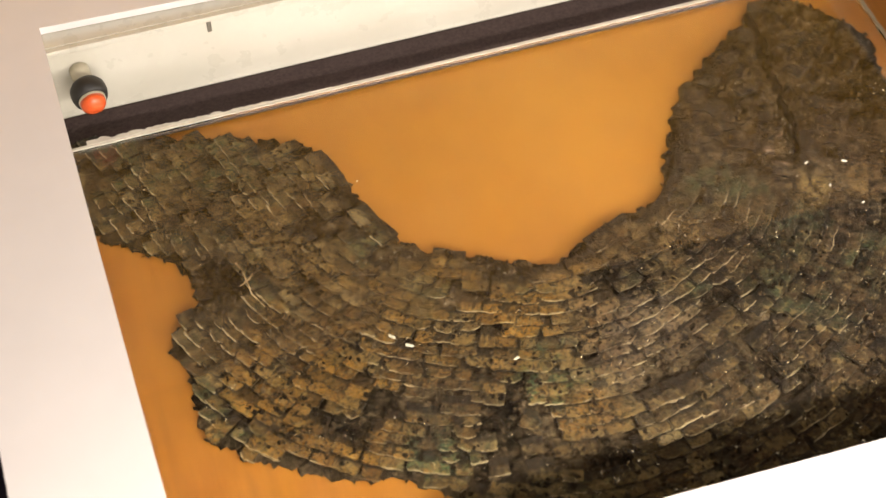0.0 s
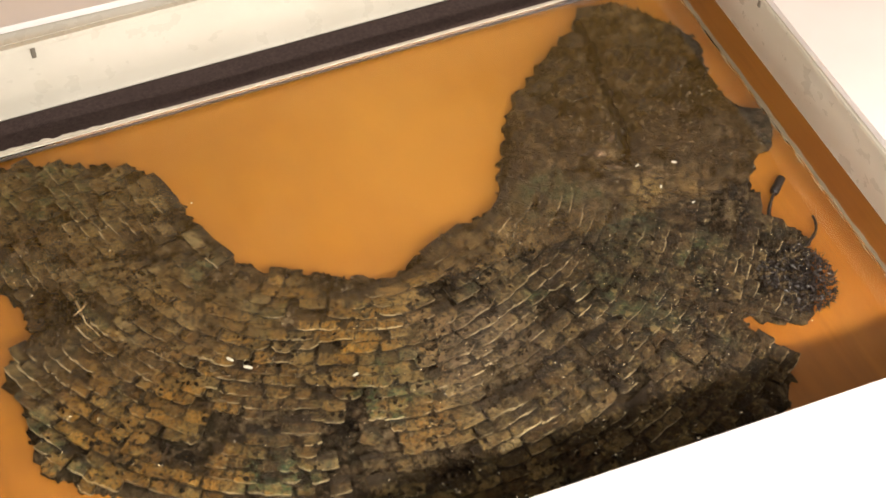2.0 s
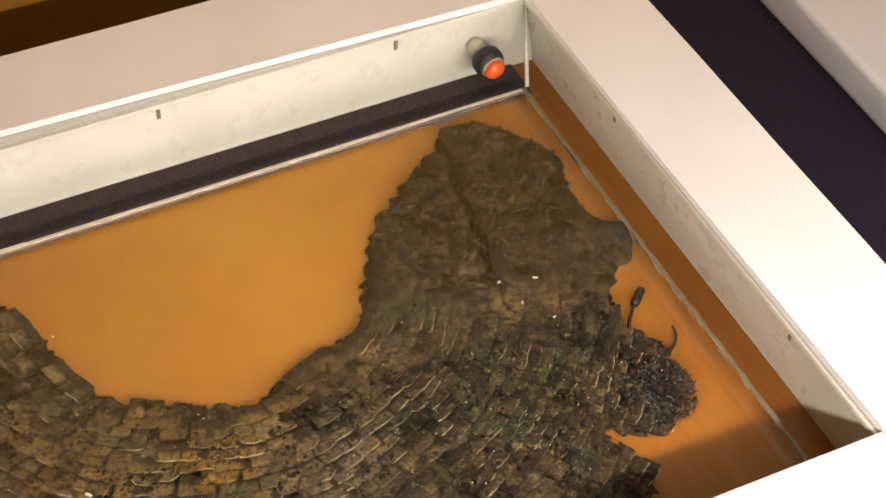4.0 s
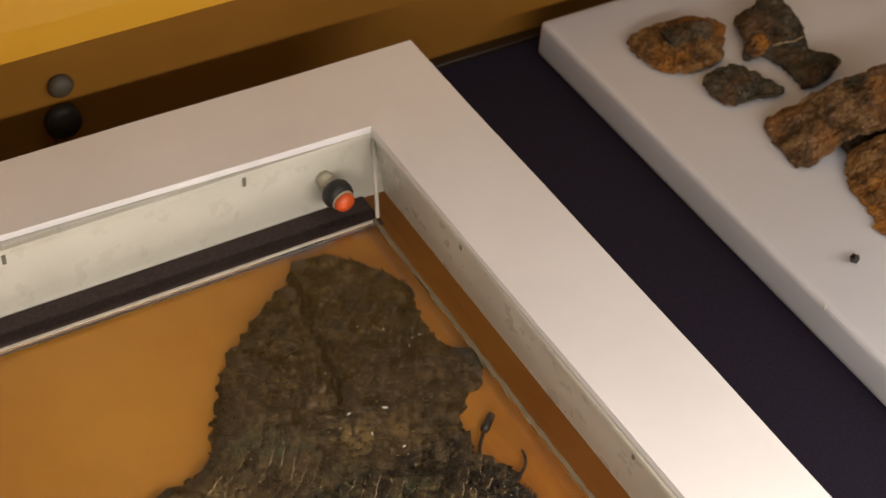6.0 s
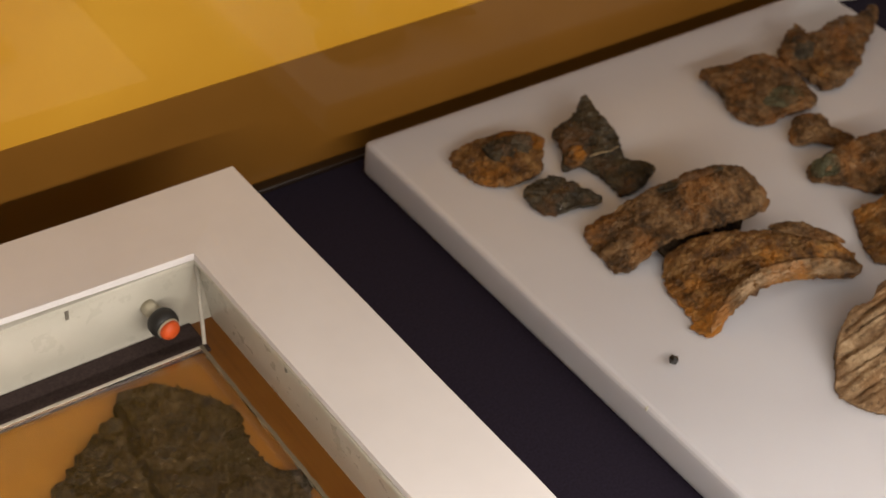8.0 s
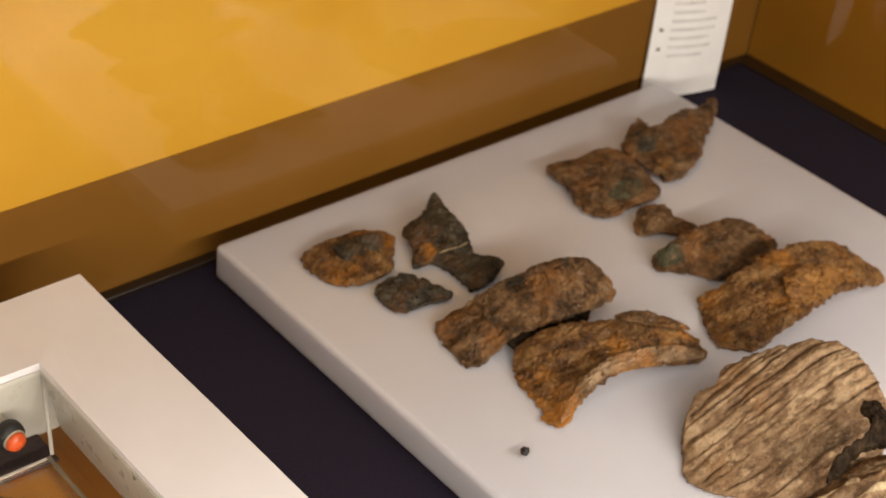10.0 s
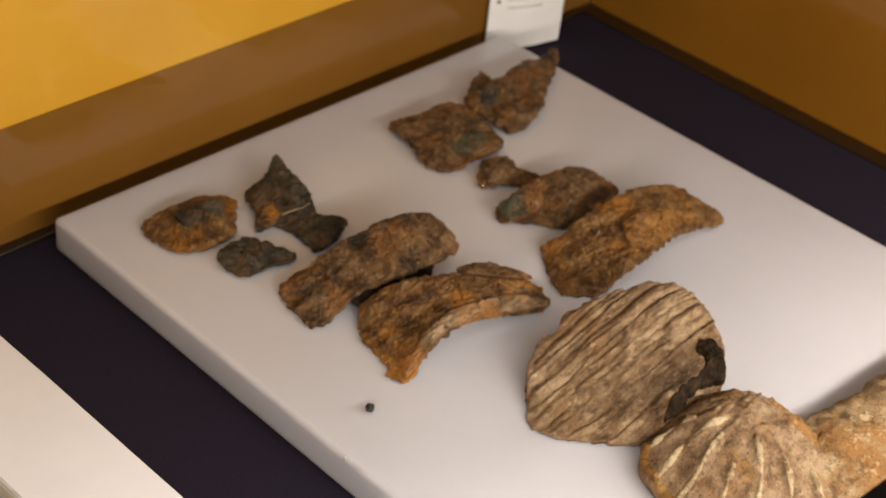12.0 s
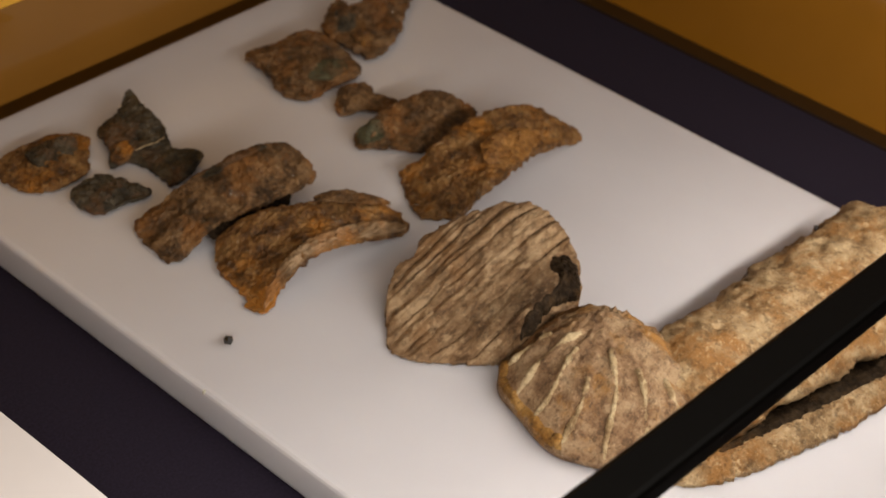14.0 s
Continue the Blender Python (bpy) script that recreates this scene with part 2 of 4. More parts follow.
def mat_crust(name, dark, mid, light, spot, amount=0.62, grain=(1, 1, 1), turn=0.0, shine=0.3, depth=0.0016):
    """Earth-crusted, corroded metal or mineralised leather."""
    n = Nodes(name)
    at = n.place(grain, turn)
    big, fine = n.noise(58, 7, 0.72, at, 0.15), n.noise(330, 6, 0.75, at)
    col = n.ramp(big, (0.35, dark), (0.48, mid), (0.63, light))
    col = n.mix(n.span(n.noise(22, 5, 0.65), amount - 0.06, amount + 0.06, 0.0, 0.9), col, spot)
    col = n.mix(n.span(n.noise(120, 6, 0.7, at, 0.15), 0.54, 0.61, 0.0, 0.5), col, tuple(c * 0.6 for c in dark))
    col = n.mix(n.span(n.noise(105, 5, 0.7, n.place(grain, turn + 4), 0.15), 0.57, 0.64, 0.0, 0.65), col, tuple(min(0.8, c * 1.2) for c in light))
    col = n.mix(n.span(fine, 0.53, 0.64, 0.0, 0.5), col, tuple(c * 0.35 for c in dark))
    col = n.mix(n.span(n.noise(460, 5, 0.8), 0.58, 0.66, 0.0, 0.4), col, tuple(min(0.8, c * 1.8) for c in light))
    n.colour(col)
    n.rough(n.span(n.noise(190, 4), 0.3, 0.7, 0.36, 0.85))
    n.set(Specular_IOR_Level=0.2, Coat_Roughness=0.10)
    n.link(n.span(n.noise(210, 3, 0.6), 0.64 - 0.04 * shine, 0.68 - 0.04 * shine), n.bsdf.inputs["Coat Weight"])
    n.bump(n.mix(0.5, fine, n.noise(160, 6, 0.75, at)), 0.9, depth)
    n.coat_bump(n.noise(520, 4, 0.75), 0.8, 0.002)
    return n.mat


PAPER, CREAM, BOARD, GLASS = mat_paper(), mat_cream(), mat_board(), mat_glass()
NAVY = mat_felt("navy_cloth", (0.0095, 0.0066, 0.0145), (0.018, 0.0128, 0.028))
GAPSTRIP = mat_felt("dark_plum_gap", (0.040, 0.026, 0.024), (0.070, 0.048, 0.044))
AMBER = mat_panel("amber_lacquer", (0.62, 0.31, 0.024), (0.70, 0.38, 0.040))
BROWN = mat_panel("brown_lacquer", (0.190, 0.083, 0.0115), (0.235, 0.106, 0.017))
# the back's amber made darker, so the side walls' shade is in the colour
SIDE = mat_panel("shaded_amber_lacquer", (0.24, 0.100, 0.0076), (0.295, 0.127, 0.0125))
SLAB = mat_slab()
SKIRT = mat_plain("dark_brown_strip", (0.018, 0.009, 0.004), 0.35, coat=0.3)
BLACK = mat_plain("black_metal_rail", (0.007, 0.006, 0.005), 0.5)
RUBBER = mat_plain("black_rubber", (0.022, 0.020, 0.018), 0.5)
RED = mat_plain("orange_red_plastic", (0.78, 0.105, 0.015), 0.35, coat=0.3, bump=0.03)
NYLON = mat_plain("cream_nylon", (0.60, 0.54, 0.40), 0.4)
SLOT = mat_plain("grey_slot", (0.20, 0.18, 0.14), 0.6)
PIN = mat_plain("dull_brown_pin", (0.07, 0.055, 0.035), 0.6)
FROST = mat_plain("frosted_pane_edge", (0.66, 0.62, 0.53), 0.5, coat=0.3)
GREENEDGE = mat_plain("dull_pane_edge", (0.20, 0.165, 0.11), 0.4, coat=0.3, bump=0.5)
DUST = mat_plain("white_flake", (0.55, 0.53, 0.44), 0.7)
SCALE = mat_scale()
FOLDSHADE = mat_plain("fold_shade_black", (0.007, 0.0045, 0.003), 0.9, bump=0.6)
GLINT = mat_plain("bright_glint_facet", (0.75, 0.68, 0.52), 0.22, metal=0.9)
BODY = mat_crust("mineralised_leather", (0.005, 0.0030, 0.0014), (0.024, 0.0145, 0.007), (0.100, 0.070, 0.038), (0.022, 0.015, 0.007), 0.57, shine=-2.0, depth=0.0048)
TUFT = mat_plain("dark_fibre", (0.016, 0.010, 0.008), 0.5, coat=0.15)
FOLDSHADE.node_tree.nodes["Principled BSDF"].inputs["Specular IOR Level"].default_value = 0.08
BODY.node_tree.nodes["Principled BSDF"].inputs["Specular IOR Level"].default_value = 0.08
RUST = mat_crust("orange_brown_rust", (0.034, 0.016, 0.007), (0.122, 0.054, 0.0145), (0.250, 0.136, 0.047), (0.330, 0.130, 0.018), 0.57, shine=2.8, depth=0.0032)
UMBER = mat_crust("dark_brown_rust", (0.030, 0.017, 0.008), (0.094, 0.047, 0.017), (0.220, 0.128, 0.058), (0.205, 0.086, 0.022), 0.56, shine=2.8, depth=0.0032)
PATINA = mat_crust("black_green_patina", (0.014, 0.011, 0.007), (0.037, 0.029, 0.018), (0.085, 0.068, 0.044), (0.110, 0.050, 0.018), 0.58, shine=2.6)
BARK = mat_crust("ridged_brown_relic", (0.085, 0.046, 0.022), (0.215, 0.128, 0.064), (0.380, 0.262, 0.150), (0.205, 0.108, 0.045), 0.58, (0.42, 1.0, 1.0), -8, 0.8, 0.0034)
STRAW = mat_crust("straw_brown_relic", (0.110, 0.062, 0.026), (0.310, 0.198, 0.096), (0.500, 0.370, 0.212), (0.290, 0.140, 0.042), 0.54, (1.0, 1.0, 1.0), 0.0, 0.6, 0.0050)
FANSKIN = mat_crust("pinkish_brown_crust", (0.080, 0.042, 0.020), (0.220, 0.130, 0.068), (0.360, 0.250, 0.145), (0.290, 0.140, 0.034), 0.55, (1.0, 1.0, 1.0), 0.0, 0.5, 0.0040)
# near-black brown for sheets that paint the shade inside gaps and hollows
RECESS = mat_crust("recess_shade_brown", (0.007, 0.0045, 0.0025), (0.017, 0.0105, 0.0055), (0.040, 0.026, 0.014), (0.07, 0.035, 0.012), 0.62, shine=-2.0)
RECESS.node_tree.nodes["Principled BSDF"].inputs["Specular IOR Level"].default_value = 0.05
LAYER = mat_crust("pale_layered_rust", (0.045, 0.024, 0.011), (0.150, 0.085, 0.036), (0.300, 0.205, 0.120), (0.240, 0.100, 0.025), 0.54, (0.3, 1.0, 1.0), -10)
GREEN = mat_crust("green_corrosion", (0.021, 0.020, 0.011), (0.050, 0.048, 0.025), (0.100, 0.094, 0.054), (0.120, 0.066, 0.028), 0.52, shine=0.6)
PALE = mat_crust("pale_rib", (0.150, 0.090, 0.040), (0.330, 0.235, 0.125), (0.480, 0.380, 0.230), (0.240, 0.130, 0.045), 0.58, depth=0.003)
RUSTRIM = mat_crust("orange_rim_crust", (0.080, 0.038, 0.010), (0.240, 0.120, 0.028), (0.400, 0.230, 0.075), (0.320, 0.140, 0.022), 0.54, depth=0.004)
PRINT = mat_plain("grey_print", (0.78, 0.76, 0.73), 0.8)
DOT = mat_plain("dark_hole", (0.10, 0.09, 0.08), 0.8)
CARD = mat_card()
WALL = mat_plain("dim_room_wall", (0.16, 0.125, 0.085), 0.9, grain=40)
CEIL = mat_plain("room_ceiling", (0.16, 0.14, 0.12), 0.9, grain=40)
FLOOR = mat_plain("room_floor", (0.20, 0.15, 0.10), 0.6, grain=60)

# ---- builders ----
ORIGIN = {}


def thing(name, at, label, category, group="", kind=""):
    ob = new(name)
    ob.empty_display_size = 0.02
    ob.location = at
    ORIGIN[ob.name] = Vector(at)
    return tagged(ob, label, category, group, kind)


def part(name, bm, material, parent=None, label="", smooth=False):
    """Links a bmesh, given in the place's coordinates, as one mesh under a thing or a part."""
    mesh = bpy.data.meshes.new(name)
    off = ORIGIN[parent.name] if parent else Vector()
    bmesh.ops.translate(bm, verts=bm.verts, vec=-off)
    if smooth:
        for f in bm.faces:
            f.smooth = True
    bm.to_mesh(mesh)
    bm.free()
    mesh.materials.append(material)
    ob = new(name, mesh)
    if parent:
        ob.parent = parent
        ORIGIN[ob.name] = off
    if label:
        tagged(ob, label)
    return ob


def box(lo, hi, bevel=0.0, segments=2):
    bm = bmesh.new()
    bmesh.ops.create_cube(bm, size=1)
    lo, hi = Vector(lo), Vector(hi)
    for v in bm.verts:
        v.co = Vector(((lo[i] + hi[i]) / 2 + v.co[i] * (hi[i] - lo[i]) for i in range(3)))
    if bevel:
        bmesh.ops.bevel(bm, geom=bm.edges[:], offset=bevel, segments=segments, profile=0.5, affect="EDGES")
    return bm


def prism(points, z0, z1, bevel=0.0):
    """An upright block over an outline of the plan."""
    bm = bmesh.new()
    f = bm.faces.new([bm.verts.new((x, y, z0)) for x, y in points])
    up = bmesh.ops.extrude_face_region(bm, geom=[f])
    bmesh.ops.translate(bm, verts=[v for v in up["geom"] if isinstance(v, bmesh.types.BMVert)], vec=(0, 0, z1 - z0))
    bmesh.ops.recalc_face_normals(bm, faces=bm.faces)
    if bevel:
        bmesh.ops.bevel(bm, geom=bm.edges[:], offset=bevel, segments=2, profile=0.5, affect="EDGES")
    return bm


def lathe(profile, a, b, sides=24):
    """A turned body about the line from a to b; the profile gives (radius, way along)."""
    bm = bmesh.new()
    a, b = Vector(a), Vector(b)
    q = (b - a).to_track_quat("Z", "Y")
    rings = []
    for r, h in profile:
        rings.append([bm.verts.new(a + q @ Vector((r * math.cos(k * math.tau / sides), r * math.sin(k * math.tau / sides), h))) for k in range(sides)])
    for u, w in zip(rings, rings[1:]):
        for k in range(sides):
            bm.faces.new((u[k], u[(k + 1) % sides], w[(k + 1) % sides], w[k]))
    bm.faces.new(rings[0][::-1])
    bm.faces.new(rings[-1])
    return bm


def tube(points, radius, sides=8, taper=1.0, swell=0.0):
    bm = bmesh.new()
    pts = [Vector(p) for p in points]
    rings = []
    for i, p in enumerate(pts):
        d = pts[min(i + 1, len(pts) - 1)] - pts[max(i - 1, 0)]
        q = d.to_track_quat("Z", "Y")
        r = radius * (1 + (taper - 1) * i / (len(pts) - 1)) * (0.85 + 0.3 * random.random()) * (1 + swell * noise.noise(Vector((i * 0.21, 4.4, radius * 900))))
        rings.append([bm.verts.new(p + q @ Vector((r * math.cos(k * math.tau / sides), r * math.sin(k * math.tau / sides), 0))) for k in range(sides)])
    for u, w in zip(rings, rings[1:]):
        for k in range(sides):
            bm.faces.new((u[k], u[(k + 1) % sides], w[(k + 1) % sides], w[k]))
    bm.faces.new(rings[0][::-1])
    bm.faces.new(rings[-1])
    return bm


def smooth_line(points, steps, closed=False):
    """A Catmull-Rom line through the points (rows of an array)."""
    p = np.array(points, float)
    n, out = len(p), []
    for i in range(n if closed else n - 1):
        a, b, c, d = (p[(i + k) % n] if closed else p[min(max(i + k, 0), n - 1)] for k in (-1, 0, 1, 2))
        for s in np.arange(steps) / steps:
            out.append(0.5 * (2 * b + (c - a) * s + (2 * a - 5 * b + 4 * c - d) * s * s + (3 * b - a - 3 * c + d) * s ** 3))
    if not closed:
        out.append(p[-1])
    return np.array(out)


def resample(line, step, closed=False):
    q = np.vstack([line, line[:1]]) if closed else line
    run = np.r_[0, np.cumsum(np.linalg.norm(np.diff(q[:, :2], axis=0), axis=1))]
    n = max(4, int(run[-1] / step))
    s = np.linspace(0, run[-1], n, endpoint=not closed)
    return np.stack([np.interp(s, run, q[:, k]) for k in range(q.shape[1])], 1)


def inside(x, y, poly):
    """Which of the points lie inside the outline."""
    hit = np.zeros(len(x), bool)
    for (ax, ay), (bx, by) in zip(poly, np.roll(poly, -1, 0)):
        cross = (ay > y) != (by > y)
        hit ^= cross & (x < ax + (y - ay) * (bx - ax) / (by - ay + 1e-12))
    return hit


def edge_distance(x, y, poly):
    best = np.full(len(x), 9.0)
    for a, b in zip(poly, np.roll(poly, -1, 0)):
        d = b - a
        s = np.clip(((x - a[0]) * d[0] + (y - a[1]) * d[1]) / max(d @ d, 1e-12), 0, 1)
        best = np.minimum(best, np.hypot(x - a[0] - s * d[0], y - a[1] - s * d[1]))
    return best


def sheet(rim, step, top, bottom):
    """A closed, uneven sheet over an outline: top(x, y, edge) and bottom(x, y, edge, z) give its two faces."""
    from mathutils.geometry import delaunay_2d_cdt
    lo, hi = rim[:, :2].min(0), rim[:, :2].max(0)
    gx, gy = np.meshgrid(np.arange(lo[0], hi[0], step), np.arange(lo[1], hi[1], step * 0.87))
    gx = gx + (np.arange(gx.shape[0]) % 2 * step / 2)[:, None]
    x, y = gx.ravel() + np.random.uniform(-0.2, 0.2, gx.size) * step, gy.ravel() + np.random.uniform(-0.2, 0.2, gx.size) * step
    keep = inside(x, y, rim[:, :2])
    x, y = x[keep], y[keep]
    keep = edge_distance(x, y, rim[:, :2]) > step * 0.5
    x, y = np.r_[rim[:, 0], x[keep]], np.r_[rim[:, 1], y[keep]]
    n = len(rim)
    pts, _, tris, *_ = delaunay_2d_cdt([Vector(p) for p in zip(x.tolist(), y.tolist())], [(i, (i + 1) % n) for i in range(n)], [], 1, 1e-7)
    x, y = np.array([p.x for p in pts]), np.array([p.y for p in pts])
    e = edge_distance(x, y, rim[:, :2])
    zt = top(x, y, e)
    zb = np.minimum(bottom(x, y, e, zt), zt - 0.0004)
    bm = bmesh.new()
    up = [bm.verts.new(p) for p in zip(x, y, zt)]
    dn = [bm.verts.new(p) for p in zip(x, y, zb)]
    count = {}
    for t in tris:
        a, b, c = t
        if (x[b] - x[a]) * (y[c] - y[a]) - (x[c] - x[a]) * (y[b] - y[a]) < 0:
            b, c = c, b
        bm.faces.new((up[a], up[b], up[c]))
        bm.faces.new((dn[a], dn[c], dn[b]))
        for u, w in ((a, b), (b, c), (c, a)):
            count[(u, w)] = count.get((u, w), 0) + 1
    for (u, w) in count:
        if (w, u) not in count:
            bm.faces.new((up[w], up[u], dn[u], dn[w]))
    return bm


def lumps(x, y, size, seed, octaves=4, z=0.0):
    """Noise of the plan, about -1 to 1."""
    return np.array([noise.fractal(Vector((a / size + seed, b / size - seed, z)), 0.9, 2.1, octaves) for a, b in zip(x, y)])


# ---- the room ----
def wall(name, lo, hi, material, label):
    return tagged(part(name, box(lo, hi), material), label, "wall", kind="structure")


tagged(part("floor", box((-2.6, -3.2, -1.0), (3.6, 2.2, -0.95)), FLOOR), "dark plain floor of the dim exhibition room", "floor", kind="structure")
wall("wall_north", (-2.6, 2.2, -1.0), (3.6, 2.3, 2.7), WALL, "dim brown wall of the exhibition room")
wall("wall_south", (-2.6, -3.3, -1.0), (3.6, -3.2, 2.7), WALL, "dim brown wall of the exhibition room")
wall("wall_west", (-2.7, -3.3, -1.0), (-2.6, 2.3, 2.7), WALL, "dim brown wall of the exhibition room")
wall("wall_east", (3.6, -3.3, -1.0), (3.7, 2.3, 2.7), WALL, "dim brown wall of the exhibition room")
tagged(part("ceiling", box((-2.7, -3.3, 2.7), (3.7, 2.3, 2.8)), CEIL), "pale plain ceiling of the exhibition room", "ceiling", kind="structure")

# ---- the show case ----
CZ = -0.002
X0, X1, Y0, Y1 = -0.36, 1.415, -0.74, 0.132
case = thing("display_case", (0.53, -0.30, -0.95), "table show case with amber panels, navy cloth and black rail", "display case")
part("plinth", box((X0, Y0, -0.95), (X1, Y1, -0.02), 0.004), BLACK, case)
part("cloth_base", box((X0, Y0, -0.018), (X1, Y1, CZ)), NAVY, case, "navy blue cloth lining of the case floor")


def back_board(y0, y1, z0, z1, rise0, rise1):
    """A board of the back; its lower and upper edges may climb a little to the east."""
    bm = box((X0, y0, z0), (X1 + 0.0005, y1, z1))
    for v in bm.verts:
        v.co.z += (v.co.x - 0.4) * (rise0 if v.co.z < (z0 + z1) / 2 else rise1)
    return bm


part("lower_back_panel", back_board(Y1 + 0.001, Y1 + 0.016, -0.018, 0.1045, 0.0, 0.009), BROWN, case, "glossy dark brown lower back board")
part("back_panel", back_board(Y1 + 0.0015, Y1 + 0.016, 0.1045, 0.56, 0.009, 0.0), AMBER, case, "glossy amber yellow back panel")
part("side_panel", box((X1 + 0.001, Y0, -0.018), (X1 + 0.016, Y1, 0.56)), SIDE, case, "glossy amber side panel with shade in its colour")
part("side_panel", box((X0 - 0.016, Y0, -0.018), (X0 - 0.001, Y1, 0.56)), SIDE, case, "glossy amber side panel with shade in its colour")
part("back_skirting", box((X0, Y1 - 0.010, CZ - 0.001), (X1 - 0.0225, Y1 + 0.0005, CZ + 0.004), 0.0012), SKIRT, case, "dark strip along the back board")
part("skirting", box((X1 - 0.022, Y0, CZ - 0.001), (X1 + 0.0005, Y1, CZ + 0.003), 0.001), SKIRT, case, "dark strip along the panel foot")
rail = part("front_rail", box((-0.02, -0.011, -0.008), ((RAIL_B - RAIL_A).length + 0.02, 0.011, 0.008), 0.003), BLACK, case, "black metal front rail")
ORIGIN[rail.name] = ORIGIN[case.name]
rail.matrix_basis = Matrix.Translation(RAIL_A) @ (RAIL_B - RAIL_A).to_track_quat("X", "Z").to_matrix().to_4x4() @ Matrix.Translation(ORIGIN[case.name])
rail.location = rail.location - ORIGIN[case.name]
for x, y in ((X0, RAIL_A.y), (X1 + 0.004, RAIL_B.y)):
    part("post", box((x - 0.012, y - 0.012, -0.018), (x + 0.012, y + 0.012, 0.281), 0.002), BLACK, case, "black metal corner post")

# ---- the framed box with the armour ----
FT = 0.080
BZ = 0.020
IX0, IX1, IY0, IY1 = 0.0, 0.500, -0.373, 0.0
OX0, OX1, OY0, OY1 = -0.067, 0.571, -0.445, 0.069
fbox = thing("framed_box", (0.252, -0.188, 0.0), "shallow white paper-covered box frame with cream acrylic walls", "frame")


def border(p):
    bm = prism(p, FT - 0.005, FT)
    bmesh.ops.subdivide_edges(bm, edges=bm.edges[:], cuts=5, use_grid_fill=True)
    for v in bm.verts:
        v.co.z += 0.0012 * noise.noise(v.co * 11) if v.co.z > FT - 0.001 else 0
        v.co.x += 0.0008 * noise.noise(v.co * 9 + Vector((3, 0, 0)))
        v.co.y += 0.0008 * noise.noise(v.co * 9 + Vector((0, 7, 0)))
    return bm


G = 0.00005
part("border", border([(OX0, OY1), (IX0 - 0.003, IY1 + 0.012), (IX1, IY1 - 0.003), (OX1, OY1)]), PAPER, fbox, smooth=False)
part("border", border([(OX1, OY1 - G), (IX1, IY1 - 0.003 - G), (IX1 + 0.003, IY0 - 0.006), (OX1 + 0.002, OY0)]), PAPER, fbox)
part("border", border([(OX0, OY0), (OX1, OY0 - G), (IX1, IY0 - 0.008), (IX0, IY0 + 0.010)]), PAPER, fbox)
part("border", border([(OX0, OY1 - G), (OX0, OY0 + G), (IX0 - G, IY0 + 0.01), (IX0 - 0.003 - G, IY1 + 0.012)]), PAPER, fbox)
for lo, hi in (((OX0 + 0.002, OY1 - 0.006, 0.0), (OX1 - 0.002, OY1 - 0.002, FT - 0.0055)), ((OX0 + 0.002, OY0 + 0.002, 0.0), (OX1 - 0.002, OY0 + 0.006, FT - 0.0055)),
               ((OX0 + 0.002, OY0 + 0.0065, 0.0), (OX0 + 0.006, OY1 - 0.0065, FT - 0.0055)), ((OX1 - 0.006, OY0 + 0.0065, 0.0), (OX1 - 0.002, OY1 - 0.0065, FT - 0.0055))):
    part("outer_side", box(lo, hi, 0.0008), PAPER, fbox)
bm = box((-0.012, 0.001, BZ), (0.524, 0.005, FT - 0.006))
for v in bm.verts:
    v.co.y -= 0.006 if v.co.z < 0.05 else 0.0
part("inner_wall", bm, CREAM, fbox, "cream acrylic inner wall")
part("inner_wall", box((-0.012, -0.392, BZ), (0.520, -0.388, FT - 0.006)), CREAM, fbox, "cream acrylic inner wall")
part("inner_wall", box((-0.012, -0.387, BZ), (-0.008, 0.0, FT - 0.006)), CREAM, fbox, "cream acrylic inner wall")
bm = box((0.508, -0.387, BZ), (0.512, 0.0, FT - 0.006))
for v in bm.verts:
    v.co.x += 0.003 if v.co.z < 0.05 else -0.005
part("inner_wall", bm, CREAM, fbox, "cream acrylic inner wall")
part("acrylic_ledge", prism([(-0.012, 0.0010), (0.5025, 0.0010), (0.5025, 0.004), (-0.012, 0.018)], FT - 0.0060, FT - 0.0056), CREAM, fbox, "pale top edge of the acrylic wall")
part("acrylic_edge", box((-0.006, -0.0026, FT - 0.0098), (0.5025, 0.0009, FT - 0.0060), 0.0004), CREAM, fbox, "pale edge of the acrylic sheet")
part("acrylic_edge", box((0.5005, -0.386, FT - 0.0098), (0.503, -0.0025, FT - 0.0060), 0.0006), CREAM, fbox, "pale edge of the acrylic sheet")
part("corner_seam", tube([(0.5020, -0.003, FT - 0.011), (0.4950, -0.020, 0.050), (0.4875, -0.0385, 0.0320)], 0.0014, 8), FROST, fbox, "pale glued corner seam of the clear tray", True)
for x in (0.090, 0.250, 0.409):
    part("slot", box((x - 0.0013, -0.0008, 0.0605), (x + 0.0013, 0.0014, 0.0690), 0.0004), SLOT, fbox, "small grey slot in the wall")
for y in (-0.114, -0.301):
    part("slot", box((0.5040, y - 0.0013, 0.0605), (0.5075, y + 0.0013, 0.0690), 0.0004), SLOT, fbox, "small grey slot in the wall")
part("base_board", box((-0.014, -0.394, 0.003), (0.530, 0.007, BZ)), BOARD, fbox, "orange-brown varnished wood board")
# dark strip added to stand for the shadowy gap at the wall's foot
part("gap_strip", box((-0.007, -0.036, BZ + 0.0005), (0.494, -0.0055, BZ + 0.0030), 0.001), GAPSTRIP, fbox, "dark plum strip standing for the shadowy gap along the wall")

